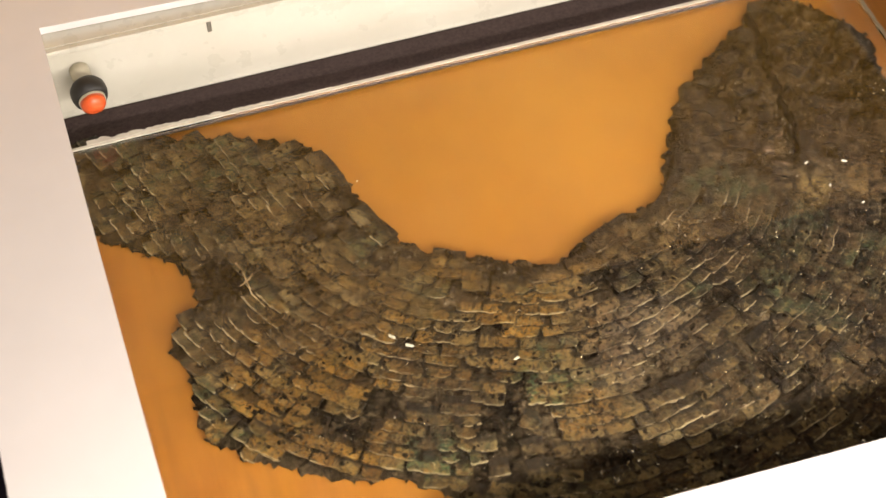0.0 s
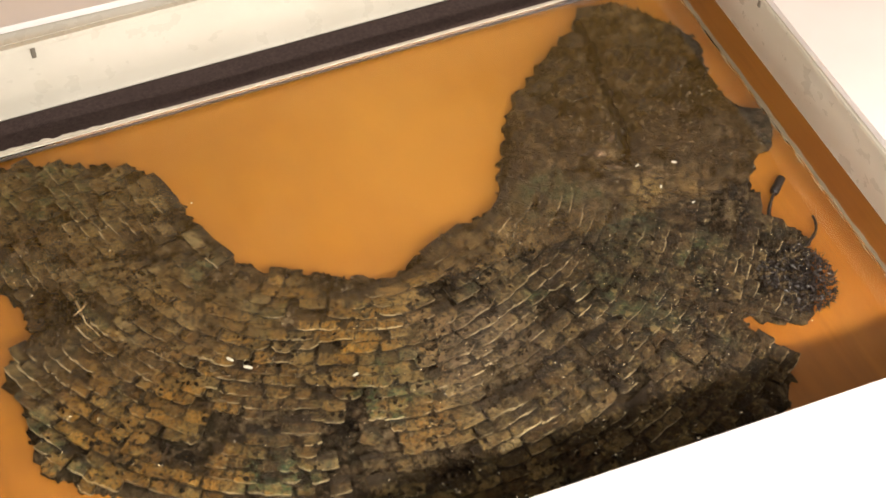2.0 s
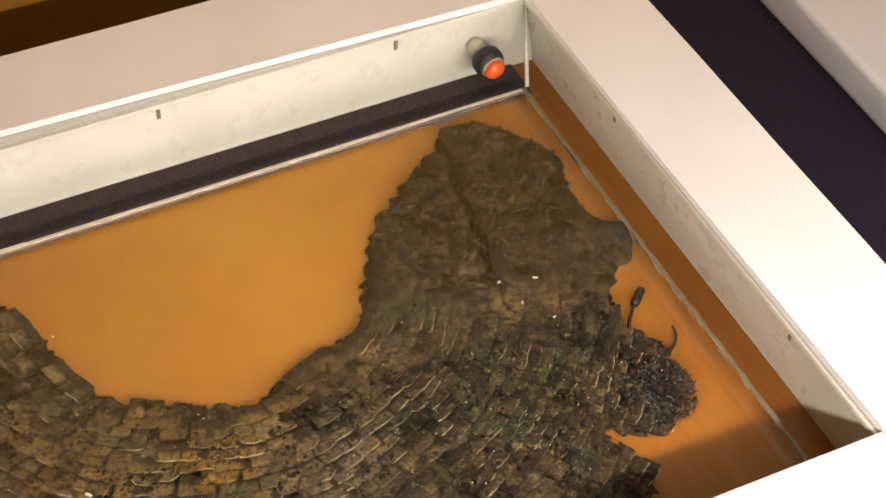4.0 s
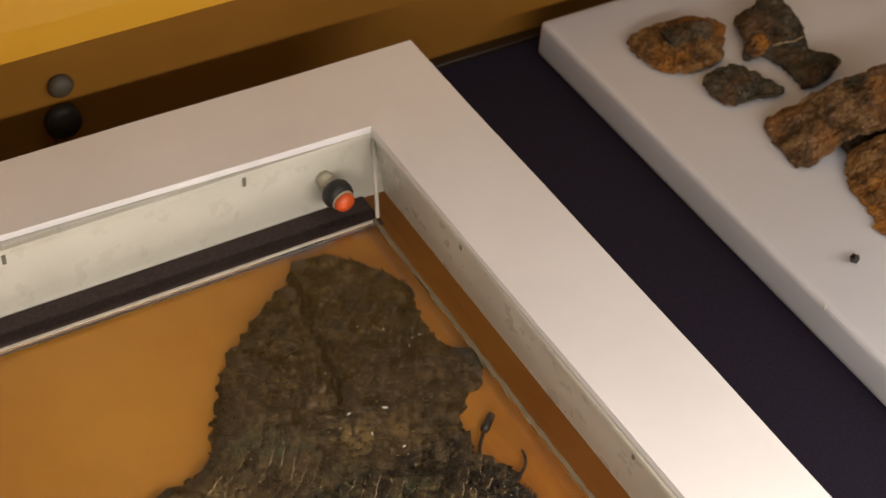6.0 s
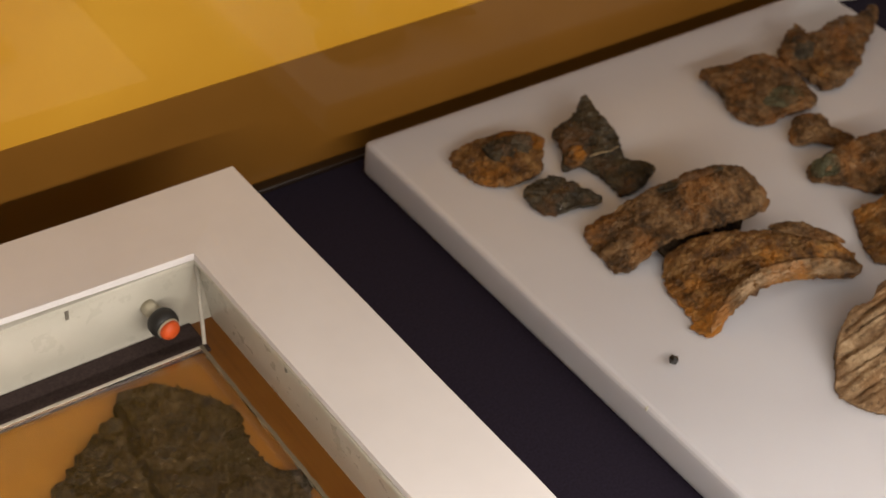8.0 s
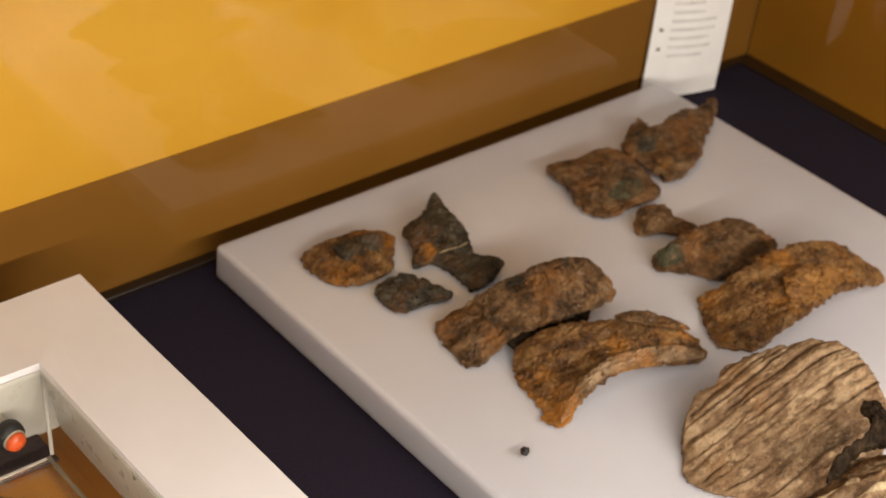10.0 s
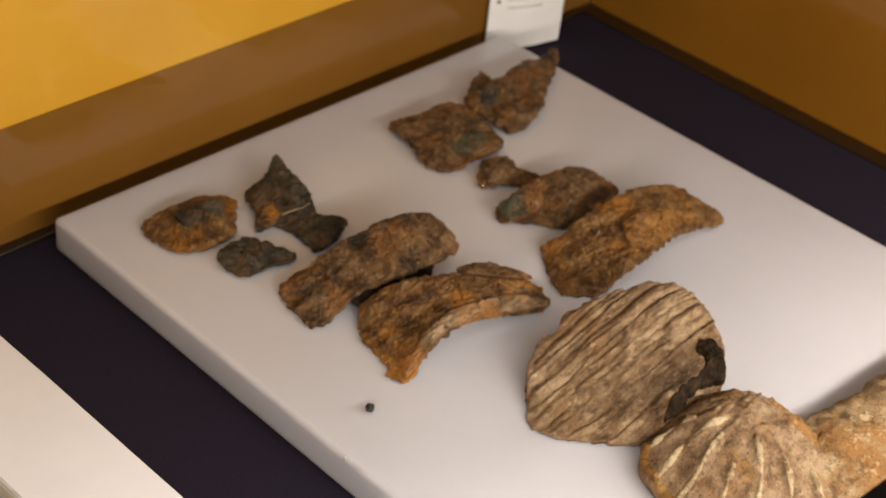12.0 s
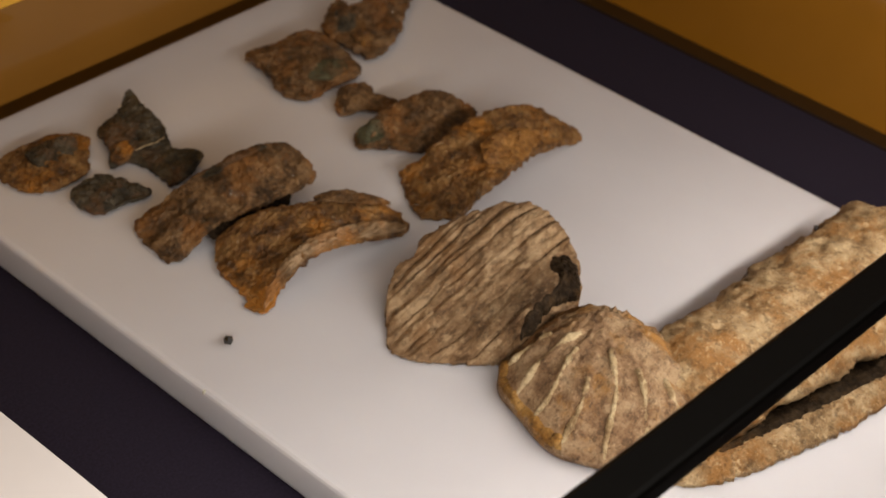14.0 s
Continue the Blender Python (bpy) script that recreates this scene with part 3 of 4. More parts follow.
# the cover pane that lies over the armour
PZ = 0.0288
pane = thing("cover_pane", (0.24, -0.20, PZ), "clear acrylic cover pane with a frosted white edge", "glass pane")
g = part("sheet", box((-0.005, -0.386, PZ), (0.4835, -0.0405, PZ + 0.0026)), GLASS, pane)
g.visible_shadow = False
part("back_edge", box((-0.005, -0.0404, PZ - 0.0005), (0.4835, -0.0378, PZ + 0.0028), 0.0005), FROST, g, "frosted white sawn edge")
bm = box((0.4836, -0.386, PZ - 0.0005), (0.4862, -0.0378, PZ + 0.0028), 0.0)
bmesh.ops.subdivide_edges(bm, edges=[e for e in bm.edges if abs(e.verts[0].co.y - e.verts[1].co.y) > 0.1], cuts=60)
for v in bm.verts:
    v.co.x += random.uniform(-0.0005, 0.0005)
part("side_edge", bm, GREENEDGE, g, "dull chipped sawn edge")
for x, y in ((-0.003, -0.383), (0.477, -0.384)):
    part("spacer", lathe([(0.003, 0), (0.003, PZ - BZ)], (x, y, BZ), (x, y, PZ), 12), NYLON, pane)


rnd = random.Random(17)
bm = bmesh.new()
row = []
for k in range(70):
    x = 0.006 + 0.0021 * k
    w = -max(0.0004, (0.0060 - 0.00009 * k) * (0.55 + 0.45 * noise.noise(Vector((k * 0.35, 2, 0)))) + rnd.uniform(-0.0005, 0.0005))
    row.append([bm.verts.new(p) for p in ((x, -0.0385, PZ + 0.0032), (x, -0.0385 - w, PZ + 0.0032), (x, -0.0385 - w, PZ + 0.0028), (x, -0.0385, PZ + 0.0028))])
for p, q in zip(row, row[1:]):
    for k in range(4):
        bm.faces.new((p[k], p[(k + 1) % 4], q[(k + 1) % 4], q[k]))
bm.faces.new(row[0])
bm.faces.new(row[-1][::-1])
bmesh.ops.recalc_face_normals(bm, faces=bm.faces)
part("torn_film", bm, FROST, g, "torn whitish film along the edge")


def clamp_knob(x, z):
    tip, foot = Vector((x, -0.029, z)), Vector((x - 0.003, -0.003, z + 0.003))
    k = thing("clamp_knob", foot, "black rubber clamp with an orange-red tip on a cream rod", "knob", "clamp knobs on the box wall")
    d = (tip - foot).length
    part("rod", lathe([(0.0056, -0.002), (0.0056, 0.005), (0.0048, 0.006), (0.0040, 0.008), (0.0036, d * 0.62)], foot, tip), NYLON, k, "cream nylon rod", True)
    collar = part("collar", lathe([(0.006, d * 0.36), (0.0085, d * 0.40), (0.0102, d * 0.50), (0.0105, d * 0.66), (0.0096, d * 0.80), (0.0080, d * 0.83)], foot, tip), RUBBER, k, "black rubber collar", True)
    part("ring", lathe([(0.0078, d * 0.83), (0.0078, d * 0.88)], foot, tip), NYLON, collar)
    part("tip", lathe([(0.0074, d * 0.88), (0.0071, d * 0.97), (0.0060, d * 1.04), (0.0035, d * 1.09), (0.0008, d * 1.105)], foot, tip), RED, collar, "orange-red plastic tip", True)


clamp_knob(0.0155, 0.052)
clamp_knob(0.4685, 0.0445)

# ---- the scale armour ----
ARM = [(-0.6, -2.7), (4.3, -3.6), (8.4, -5.0), (11.4, -6.3), (13.3, -7.7), (13.8, -9.6), (14.5, -11.8), (15.1, -14.1), (16.4, -16.0), (19.5, -17.6),
       (22.8, -19.4), (24.7, -18.7), (27.2, -17.7), (30.5, -17.0), (32.1, -14.2), (34.2, -10.8), (37.6, -7.9), (41.1, -5.6), (43.9, -4.4), (46.4, -6.7),
       (48.0, -9.4), (47.2, -13.6), (48.5, -16.8), (48.0, -18.6), (45.5, -20.2), (44.8, -24.0), (46.2, -25.2), (44.8, -28.5), (43.1, -30.6), (39.8, -29.2),
       (40.8, -32.0), (39.0, -35.0), (34.0, -37.6), (18.0, -36.6), (12.4, -30.4), (7.3, -27.9), (3.6, -25.2), (2.4, -23.6), (2.6, -20.2), (2.1, -17.9),
       (3.8, -16.2), (3.7, -13.4), (0.3, -10.2), (-0.6, -8.5)]
ARM = np.array(ARM) / 100
NECK = np.array([(10.5, 1.0), (12.3, -4.5), (13.8, -9.6), (15.1, -14.1), (17.0, -16.4), (19.5, -17.7), (23.0, -18.9), (27.0, -18.0), (30.4, -16.2), (32.3, -13.4), (34.4, -9.8), (37.5, -5.5), (40.5, -1.5)]) / 100
arm_rim = resample(smooth_line(ARM, 6, True), 0.0017, True)
arm_rim += np.stack([lumps(arm_rim[:, 0], arm_rim[:, 1], 0.005, s, 4) for s in (3.1, 9.7)], 1) * 0.0040
FOLD = smooth_line(np.array([(41.6, -5.5), (40.7, -10.4), (40.2, -14.0), (39.4, -16.4)]) / 100, 8)


def line_distance(x, y, line):
    best = np.full(len(x), 9.0)
    for a, b in zip(line, line[1:]):
        d = b - a
        s = np.clip(((x - a[0]) * d[0] + (y - a[1]) * d[1]) / (d @ d), 0, 1)
        best = np.minimum(best, np.hypot(x - a[0] - s * d[0], y - a[1] - s * d[1]))
    return best


def rough_part(x, y):
    """1 in the crusted shoulder and the frayed patches, 0 where the scales lie clean."""
    lobe = np.clip((y + 0.165) / 0.03, 0, 1) * np.clip((x - 0.35) / 0.02, 0, 1)
    patch = np.clip(1.6 - np.hypot(x - 0.175, (y + 0.292) * 1.3) / 0.022, 0, 1)
    tuft = np.clip(1.5 - np.hypot(x - 0.440, y + 0.278) / 0.022, 0, 1)
    side = np.clip(1.5 - np.hypot(x - 0.052, y + 0.152) / 0.016, 0, 1)
    return np.maximum.reduce([lobe, patch, tuft, side])


def arm_height(x, y, e):
    soft = np.clip(e / 0.008, 0, 1) ** 0.6
    swell = lumps(x, y, 0.07, 1.3, 2) * 0.0009
    groove = np.exp(-(line_distance(x, y, FOLD) / 0.0042) ** 2) * 0.0070
    return BZ + 0.0014 + soft * (0.0024 + swell) - np.minimum(groove, 0.0030) * soft + rough_part(x, y) * soft * 0.0016


def arm_top(x, y, e):
    r = 0.55 + 1.1 * rough_part(x, y)
    crust = np.clip(lumps(x, y, 0.012, 14.5, 4) - 0.15, 0, 0.6) * 0.0042
    return np.maximum(BZ + 0.0013, arm_height(x, y, e) + np.clip(e / 0.003, 0.2, 1) * (crust + r * (lumps(x, y, 0.0065, 5.5, 4) * 0.0023 + lumps(x, y, 0.0036, 8.2, 4) * 0.0022)))


armour = thing("scale_armour", (0.24, -0.20, BZ), "corroded bronze scale armour collar on mineralised leather, lying on wood", "armour")
backing = part("backing", sheet(arm_rim, 0.0016, arm_top, lambda x, y, e, z: np.full(len(x), BZ + 0.0006)), BODY, armour, "dark crusted leather backing", True)


def scale_mesh(seed):
    """One bronze scale, 1 x 1 in its plan: a bowed plate with rounded, chipped or broken lower corners."""
    rnd = random.Random(seed)
    cols, rows = 5, 3
    cut = [rnd.choice((0.03, 0.05, 0.09, 0.22)) for _ in (0, 1)]
    bow, wob, dent = rnd.uniform(-0.02, 0.10), rnd.uniform(0, 50), rnd.uniform(0.03, 0.07)
    verts, faces, uvs = [], [], []
    for j in range(rows + 1):
        for i in range(cols + 1):
            u, v = i / cols, j / rows
            x, y = u - 0.5, v - 0.5
            if j == 0:
                y += cut[0] * max(0, 1 - u * 3.5) + cut[1] * max(0, 1 - (1 - u) * 3.5) + dent * noise.noise(Vector((u * 4.5, wob, 0)))
            x += 0.09 * noise.noise(Vector((wob + u * 2, v * 3, 1)))
            y += 0.05 * noise.noise(Vector((wob - u * 3, v * 2, 5)))
            z = bow * (1 - (2 * u - 1) ** 2) + 0.07 * noise.noise(Vector((u * 2.4, v * 2.4, wob))) + 0.04 * noise.noise(Vector((u * 6, v * 6, wob)))
            verts.append((x, y, z))
            uvs.append((u, v))
    n = len(verts)
    verts += [(x * 0.97, y * 0.98 if y > 0 else y + 0.02, z - 0.17) for x, y, z in verts]
    w = cols + 1
    for j in range(rows):
        for i in range(cols):
            a = j * w + i
            faces.append((a, a + 1, a + w + 1, a + w))
    ring = [i for i in range(cols)] + [cols + j * w for j in range(rows)] + [rows * w + cols - i for i in range(cols)] + [(rows - j) * w for j in range(rows)]
    for a, b in zip(ring, ring[1:] + ring[:1]):
        faces.append((a, a + n, b + n, b))
    mesh = bpy.data.meshes.new("scale")
    mesh.from_pydata(verts, [], faces)
    layer = mesh.uv_layers.new(name="UVMap")
    for loop in mesh.loops:
        layer.data[loop.index].uv = uvs[loop.vertex_index % n]
    mesh.materials.append(SCALE)
    return mesh


def lay_scales():
    """Rows of scales that run parallel to the neckline, each row over the next one out."""
    rnd = random.Random(11)
    neck = resample(smooth_line(NECK, 8), 0.004)
    tangent = np.gradient(neck, axis=0)
    tangent /= np.linalg.norm(tangent, axis=1)[:, None]
    for _ in range(4):
        tangent[1:-1] = (tangent[:-2] + 2 * tangent[1:-1] + tangent[2:]) / 4
    out = np.stack([tangent[:, 1], -tangent[:, 0]], 1)
    out /= np.linalg.norm(out, axis=1)[:, None]
    spots = []
    d, k = 0.006, 0
    while d < 0.24:
        line = resample(neck + out * d, 0.001)
        run = rnd.uniform(0, 12)
        while run < len(line) - 1:
            x, y = line[int(run)]
            t = line[min(int(run) + 3, len(line) - 1)] - line[max(int(run) - 3, 0)]
            size = 9.0 if (x < 0.13 and y > -0.15) else (12.8 if x > 0.20 else 11.2)
            size *= rnd.uniform(0.72, 1.28)
            spots.append((x, y, math.atan2(t[1], t[0]), size / 1000, d, k))
            run += size * 1.0
        d += 0.0067 if k % 3 else 0.0078
        k += 1
    x, y = np.array([s[0] for s in spots]), np.array([s[1] for s in spots])
    e = np.where(inside(x, y, arm_rim), edge_distance(x, y, arm_rim), -1)
    h, r = arm_height(x, y, np.maximum(e, 0.006)), rough_part(x, y)
    gaps = lumps(x, y, 0.03, 21.0, 3)
    laid = []
    for (px, py, a, size, d, k), ed, z, ro, gap, fd in zip(spots, e, h, r, gaps, line_distance(x, y, FOLD)):
        if ed < (0.0052 if d < 0.02 else 0.0028) or rnd.random() < 0.80 * ro or fd < 0.0065 or gap > 0.42 or rnd.random() < 0.05:
            continue
        small = 0.8 if ro > 0.4 else 1.0
        turn = a + rnd.gauss(0, 0.035 + 0.4 * ro)
        tilt = -rnd.gauss(0.115, 0.030 + 0.12 * ro)
        m = Matrix.LocRotScale((px + rnd.gauss(0, 0.0004), py + rnd.gauss(0, 0.0004), z + 0.0021 + rnd.uniform(0, 0.0004)),
                               Euler((tilt, rnd.gauss(0, 0.040 + 0.1 * ro), turn)), (size * small * 1.05, 0.0125 * small * rnd.uniform(0.85, 1.15), 0.0078))
        laid.append(m)
    return laid


# crumbs of earth and leather on the scales
rnd = random.Random(29)
seedball = bmesh.new()
bmesh.ops.create_icosphere(seedball, subdivisions=1, radius=1)
ball_v, ball_f = [v.co.copy() for v in seedball.verts], [[v.index for v in f.verts] for f in seedball.faces]
seedball.free()
cx, cy = np.random.uniform(-0.005, 0.485, 14000), np.random.uniform(-0.375, -0.045, 14000)
ok = inside(cx, cy, arm_rim)
cx, cy = cx[ok], cy[ok]
ce = edge_distance(cx, cy, arm_rim)
want = (lumps(cx, cy, 0.028, 40.0, 3) > np.random.uniform(-0.5, 0.7, len(cx))) & (ce > 0.002) & (line_distance(cx, cy, FOLD) > 0.005)
cx, cy, ce = cx[want], cy[want], ce[want]
ch = arm_height(cx, cy, ce)
verts, faces = [], []
for x, y, h in zip(cx, cy, ch):
    s, w = rnd.uniform(0.0004, 0.0015), rnd.uniform(0, 60)
    turn = Euler((rnd.gauss(0, 0.4), rnd.gauss(0, 0.4), rnd.uniform(0, 6.3))).to_matrix()
    n = len(verts)
    verts += [Vector((x, y, h + rnd.uniform(0.0020, 0.0036))) + turn @ Vector((v.x * s * 1.5, v.y * s, v.z * s * 0.55)) * (1 + 0.55 * noise.noise(v * 1.7 + Vector((w, 0, 0)))) for v in ball_v]
    faces += [[n + k for k in f] for f in ball_f]
mesh = bpy.data.meshes.new("crumbs")
mesh.from_pydata([v - ORIGIN[armour.name] for v in verts], [], faces)
mesh.materials.append(BODY)
ob = new("crumbs", mesh)
ob.parent = armour
tagged(ob, "crumbs of brown earth and leather", kind="stuff")

# bright metal facets added to stand for the glints on the corroded scales
gx, gy = np.random.uniform(0.02, 0.48, 8000), np.random.uniform(-0.375, -0.05, 8000)
ok = inside(gx, gy, arm_rim) & (lumps(gx, gy, 0.035, 55.0, 3) + 1.2 * (gx - 0.25) > np.random.uniform(-0.3, 0.5, len(gx)))
gx, gy = gx[ok], gy[ok]
gh = arm_height(gx, gy, edge_distance(gx, gy, arm_rim))
verts, faces = [], []
for x, y, h in zip(gx, gy, gh):
    s = rnd.uniform(0.00012, 0.00034)
    turn = Euler((rnd.gauss(0.2, 0.35), rnd.gauss(0, 0.35), rnd.gauss(0.25, 0.5))).to_matrix()
    n = len(verts)
    verts += [Vector((x, y, h + 0.0033)) + turn @ Vector(p) * s for p in ((-2.4, -0.4, 0), (0.2, -0.8, 0), (2.6, 0.1, 0), (0, 0.7, 0), (0, 0, -1.2))]
    faces += [(n, n + 1, n + 2, n + 3), (n + 1, n, n + 4), (n + 2, n + 1, n + 4), (n + 3, n + 2, n + 4), (n, n + 3, n + 4)]
mesh = bpy.data.meshes.new("bright_grains")
mesh.from_pydata([v - ORIGIN[armour.name] for v in verts], [], faces)
mesh.materials.append(GLINT)
ob = new("bright_grains", mesh)
ob.parent = armour
tagged(ob, "scattered bright facets added as glints on the scales", kind="stuff")

# loose fibres, strands and flakes of the armour
rnd = random.Random(5)
bm = bmesh.new()
for _ in range(1300):
    a, r = rnd.uniform(0, math.tau), 0.0215 * math.sqrt(rnd.random())
    p = Vector((0.439 + r * math.cos(a), -0.279 + 1.15 * r * math.sin(a), BZ + 0.003 + rnd.uniform(0, 0.004)))
    d = Vector((rnd.gauss(0.4, 1), rnd.gauss(-0.4, 1), rnd.gauss(0.06, 0.12))).normalized() * rnd.uniform(0.002, 0.0055)
    w = d.cross(Vector((0, 0, 1))).normalized() * rnd.uniform(0.0003, 0.0008)
    q = [bm.verts.new(v) for v in (p - w, p + w, p + d * 0.6 + w * 0.7 + Vector((0, 0, 0.0008)), p + d)]
    bm.faces.new(q)
tagged(part("fibre_tuft", bm, TUFT, armour, "frayed glossy black fibre tuft"), kind="stuff")


def strand(points, radius):
    return part("strand", tube([(x / 100, y / 100, BZ + 0.003) for x, y in smooth_line(points, 6)], radius, 7, 0.8), TUFT, armour, "thin curled dark leather strand", True)


for path in ([(6.60, -14.34), (6.81, -15.21), (6.89, -16.61)], [(7.29, -15.29), (6.95, -15.65), (6.41, -15.94)], [(6.89, -16.61), (7.36, -17.65)]):
    part("pale_fibre", tube([(x / 100, y / 100, BZ + 0.0075 + 0.0006 * noise.noise(Vector((x * 3, y * 3, 0)))) for x, y in smooth_line(path, 6)], 0.0006, 6, 0.6, 0.6), PALE, armour, "thin pale root fibre on the scales", True)
fold = resample(FOLD, 0.0015)
fold = fold + np.stack([lumps(fold[:, 0], fold[:, 1], 0.006, s, 3) for s in (2.2, 6.4)], 1) * 0.003
fh = arm_height(fold[:, 0], fold[:, 1], np.full(len(fold), 0.01))
# black tube laid in the groove in place of the crease shade it lacks
part("fold", tube([(x, y, z + 0.0003 + 0.0012 * noise.noise(Vector((x * 260, y * 260, 3)))) for (x, y), z in zip(fold, fh)], 0.0034, 8, 0.6, 0.7), FOLDSHADE, backing, "black line painting the crease shade of the shoulder fold", True)
strand([(44.6, -24.0), (45.0, -23.2), (45.7, -22.4), (46.2, -21.9)], 0.0012)
strand([(46.0, -22.1), (46.5, -21.7), (47.0, -21.3)], 0.0028)
strand([(44.9, -26.5), (45.9, -26.0), (46.7, -25.5), (47.1, -24.9), (47.2, -24.4)], 0.0010)
for x, y, w, a in ((0.1315, -0.2155, 0.0055, -50), (0.1385, -0.2235, 0.006, -35), (0.1885, -0.249, 0.0045, 12), (0.3930, -0.1765, 0.0036, 20), (0.4141, -0.1824, 0.0044, -30), (0.3980, -0.1961, 0.0030, 70), (0.4100, -0.2129, 0.0030, 10), (0.434, -0.3055, 0.0016, 0), (0.1465, -0.1035, 0.0016, 20)):
    on = inside(np.array([x]), np.array([y]), arm_rim)[0]
    z = arm_height(np.array([x]), np.array([y]), np.array([0.01]))[0] + 0.0040 if on else BZ + 0.0006
    bm = bmesh.new()
    bmesh.ops.create_icosphere(bm, subdivisions=2, radius=1)
    for v in bm.verts:
        v.co = Vector((x, y, z)) + Matrix.Rotation(radians(a), 3, "Z") @ Vector((v.co.x * w * 0.36, v.co.y * w * 0.15, v.co.z * 0.0006)) * (1 + 0.8 * noise.noise(v.co * 3))
    part("white_flake", bm, DUST, armour, "small white flake")

# ---- the white slab and its finds ----
SZ = 0.030
bm = box((0.711, -0.655, CZ + 0.0004), (1.236, 0.106, SZ), 0.0042, 3)
for v in bm.verts:
    v.co.x -= 0.0062 * (0.106 - v.co.y) / 0.76 if v.co.x < 0.8 else 0.0
slab = tagged(part("acrylic_slab", bm, SLAB), "thick milk-white acrylic slab lying on navy cloth", "slab")


def relic(name, outline, bulge, thick, material, label, ridge=(0.0, 0.0, 0.008), ragged=0.0012, solid=False, step=0.0013, seed=1.0, bumps=0.0011, category="fragment", parent=None, part_label="", cracks=(), fibre=0.0, facets=True):
    """A corroded plate or lump: its outline as (x, y, height over the slab) in centimetres."""
    rim = np.array(outline, float) / 100
    rim = resample(smooth_line(rim, 5, True), 0.0016, True)
    rim[:, 0] += lumps(rim[:, 0], rim[:, 1], 0.006, seed, 5) * ragged * 2.0
    rim[:, 1] += lumps(rim[:, 0], rim[:, 1], 0.006, seed + 7, 5) * ragged * 2.0
    deep = max(edge_distance(np.array([rim[:, 0].mean()]), np.array([rim[:, 1].mean()]), rim[:, :2])[0], 0.008)
    angle, amount, period = ridge

    def top(x, y, e):
        w = 1 / ((x[:, None] - rim[None, :, 0]) ** 2 + (y[:, None] - rim[None, :, 1]) ** 2 + 2e-6) ** 1.3
        z = (w * rim[None, :, 2]).sum(1) / w.sum(1)
        z = SZ + z + bulge * (1 - (1 - np.clip(e / deep, 0, 1)) ** 2)
        if amount:
            across = -x * math.sin(radians(angle)) + y * math.cos(radians(angle)) + lumps(x * 0.35, y, 0.03, seed + 3, 4) * period * 0.35
            saw = (across / period) % 1
            z += amount * (np.where(saw < 0.8, saw / 0.8, (1 - saw) / 0.2) - 0.5) * np.clip(e / 0.004, 0, 1) * (0.6 + 0.8 * np.abs(lumps(x, y, 0.03, seed + 4, 2)))
        for c in cracks:
            way = -x * math.sin(radians(angle)) + y * math.cos(radians(angle)) + lumps(x * 0.35, y, 0.03, seed + 3, 4) * 0.003
            z -= 0.0060 * np.exp(-((way - c) / 0.0009) ** 2) * np.clip(e / 0.006, 0, 1) * np.clip(0.45 + 1.6 * lumps(x, y, 0.035, seed + 40 * c, 2), 0, 1)
        if fibre:
            along, way = x * math.cos(radians(angle)) + y * math.sin(radians(angle)), -x * math.sin(radians(angle)) + y * math.cos(radians(angle))
            z += fibre * (lumps(along * 0.09, way, 0.0040, seed + 17, 4) - 0.7 * np.abs(lumps(along * 0.08, way, 0.008, seed + 19, 3)))
        flaky = np.round(lumps(x, y, 0.022, seed + 11, 6) * 2.6) / 2.6
        z += np.clip(e / 0.002, 0.4, 1) * bumps * 1.4 * (lumps(x, y, 0.013, seed + 5, 5) * 1.0 + flaky * 2.2 + lumps(x, y, 0.0030, seed + 9, 4) * 0.4)
        return np.maximum(z, SZ + 0.0022)

    def bottom(x, y, e, z):
        if solid:
            return np.full(len(x), SZ + 0.0006)
        return np.maximum(z - thick * (0.8 + 0.4 * np.clip(e / 0.006, 0, 1)), SZ + 0.0006)

    bm = sheet(rim, step, top, bottom)
    # the lowest part of a lifted plate rests on the slab
    if parent:
        return part(name, bm, material, parent, part_label, facets is False)
    ob = part(name, bm, material, None, "", facets is False)
    return tagged(ob, label, category)


def holds(ob):
    """A fragment that other parts are laid on."""
    ORIGIN[ob.name] = Vector()
    return ob


a = relic("rusty_fragment", [(75.6, 5.2, 0.3), (78.3, 5.7, 0.5), (81.8, 5.1, 0.7), (83.6, 3.5, 0.6), (81.9, 1.3, 0.6), (80.7, 0.0, 0.4), (77.8, -0.1, 0.3), (75.9, 0.9, 0.3), (75.4, 2.6, 0.3)],
          0.003, 0.005, RUST, "orange rusty iron fragment with a dark shiny flake", seed=2.2)
relic("dark_flake", [(78.6, 4.6, 0.8), (81.3, 4.3, 1.0), (82.2, 3.0, 1.0), (80.5, 1.6, 0.9), (78.6, 2.0, 0.8), (78.0, 3.2, 0.8)], 0.002, 0.003, PATINA, "", seed=3.1, parent=holds(a), part_label="dark green-black shiny flake")
a = relic("dark_triangular_fragment", [(89.9, 5.7, 1.2), (89.3, 3.1, 1.2), (88.8, 0.3, 1.0), (87.5, -2.3, 0.8), (88.4, -3.7, 1.0), (88.3, -4.9, 1.0), (86.0, -5.8, 0.6), (84.4, -5.4, 0.4), (84.6, -3.3, 0.4), (84.1, -1.1, 0.3), (82.5, -0.7, 0.4), (83.8, 1.2, 0.7), (84.6, 3.4, 0.8), (87.1, 3.9, 1.1)],
      0.002, 0.004, PATINA, "black-green pointed metal fragment with a broken tail", seed=4.4, ragged=0.0009)
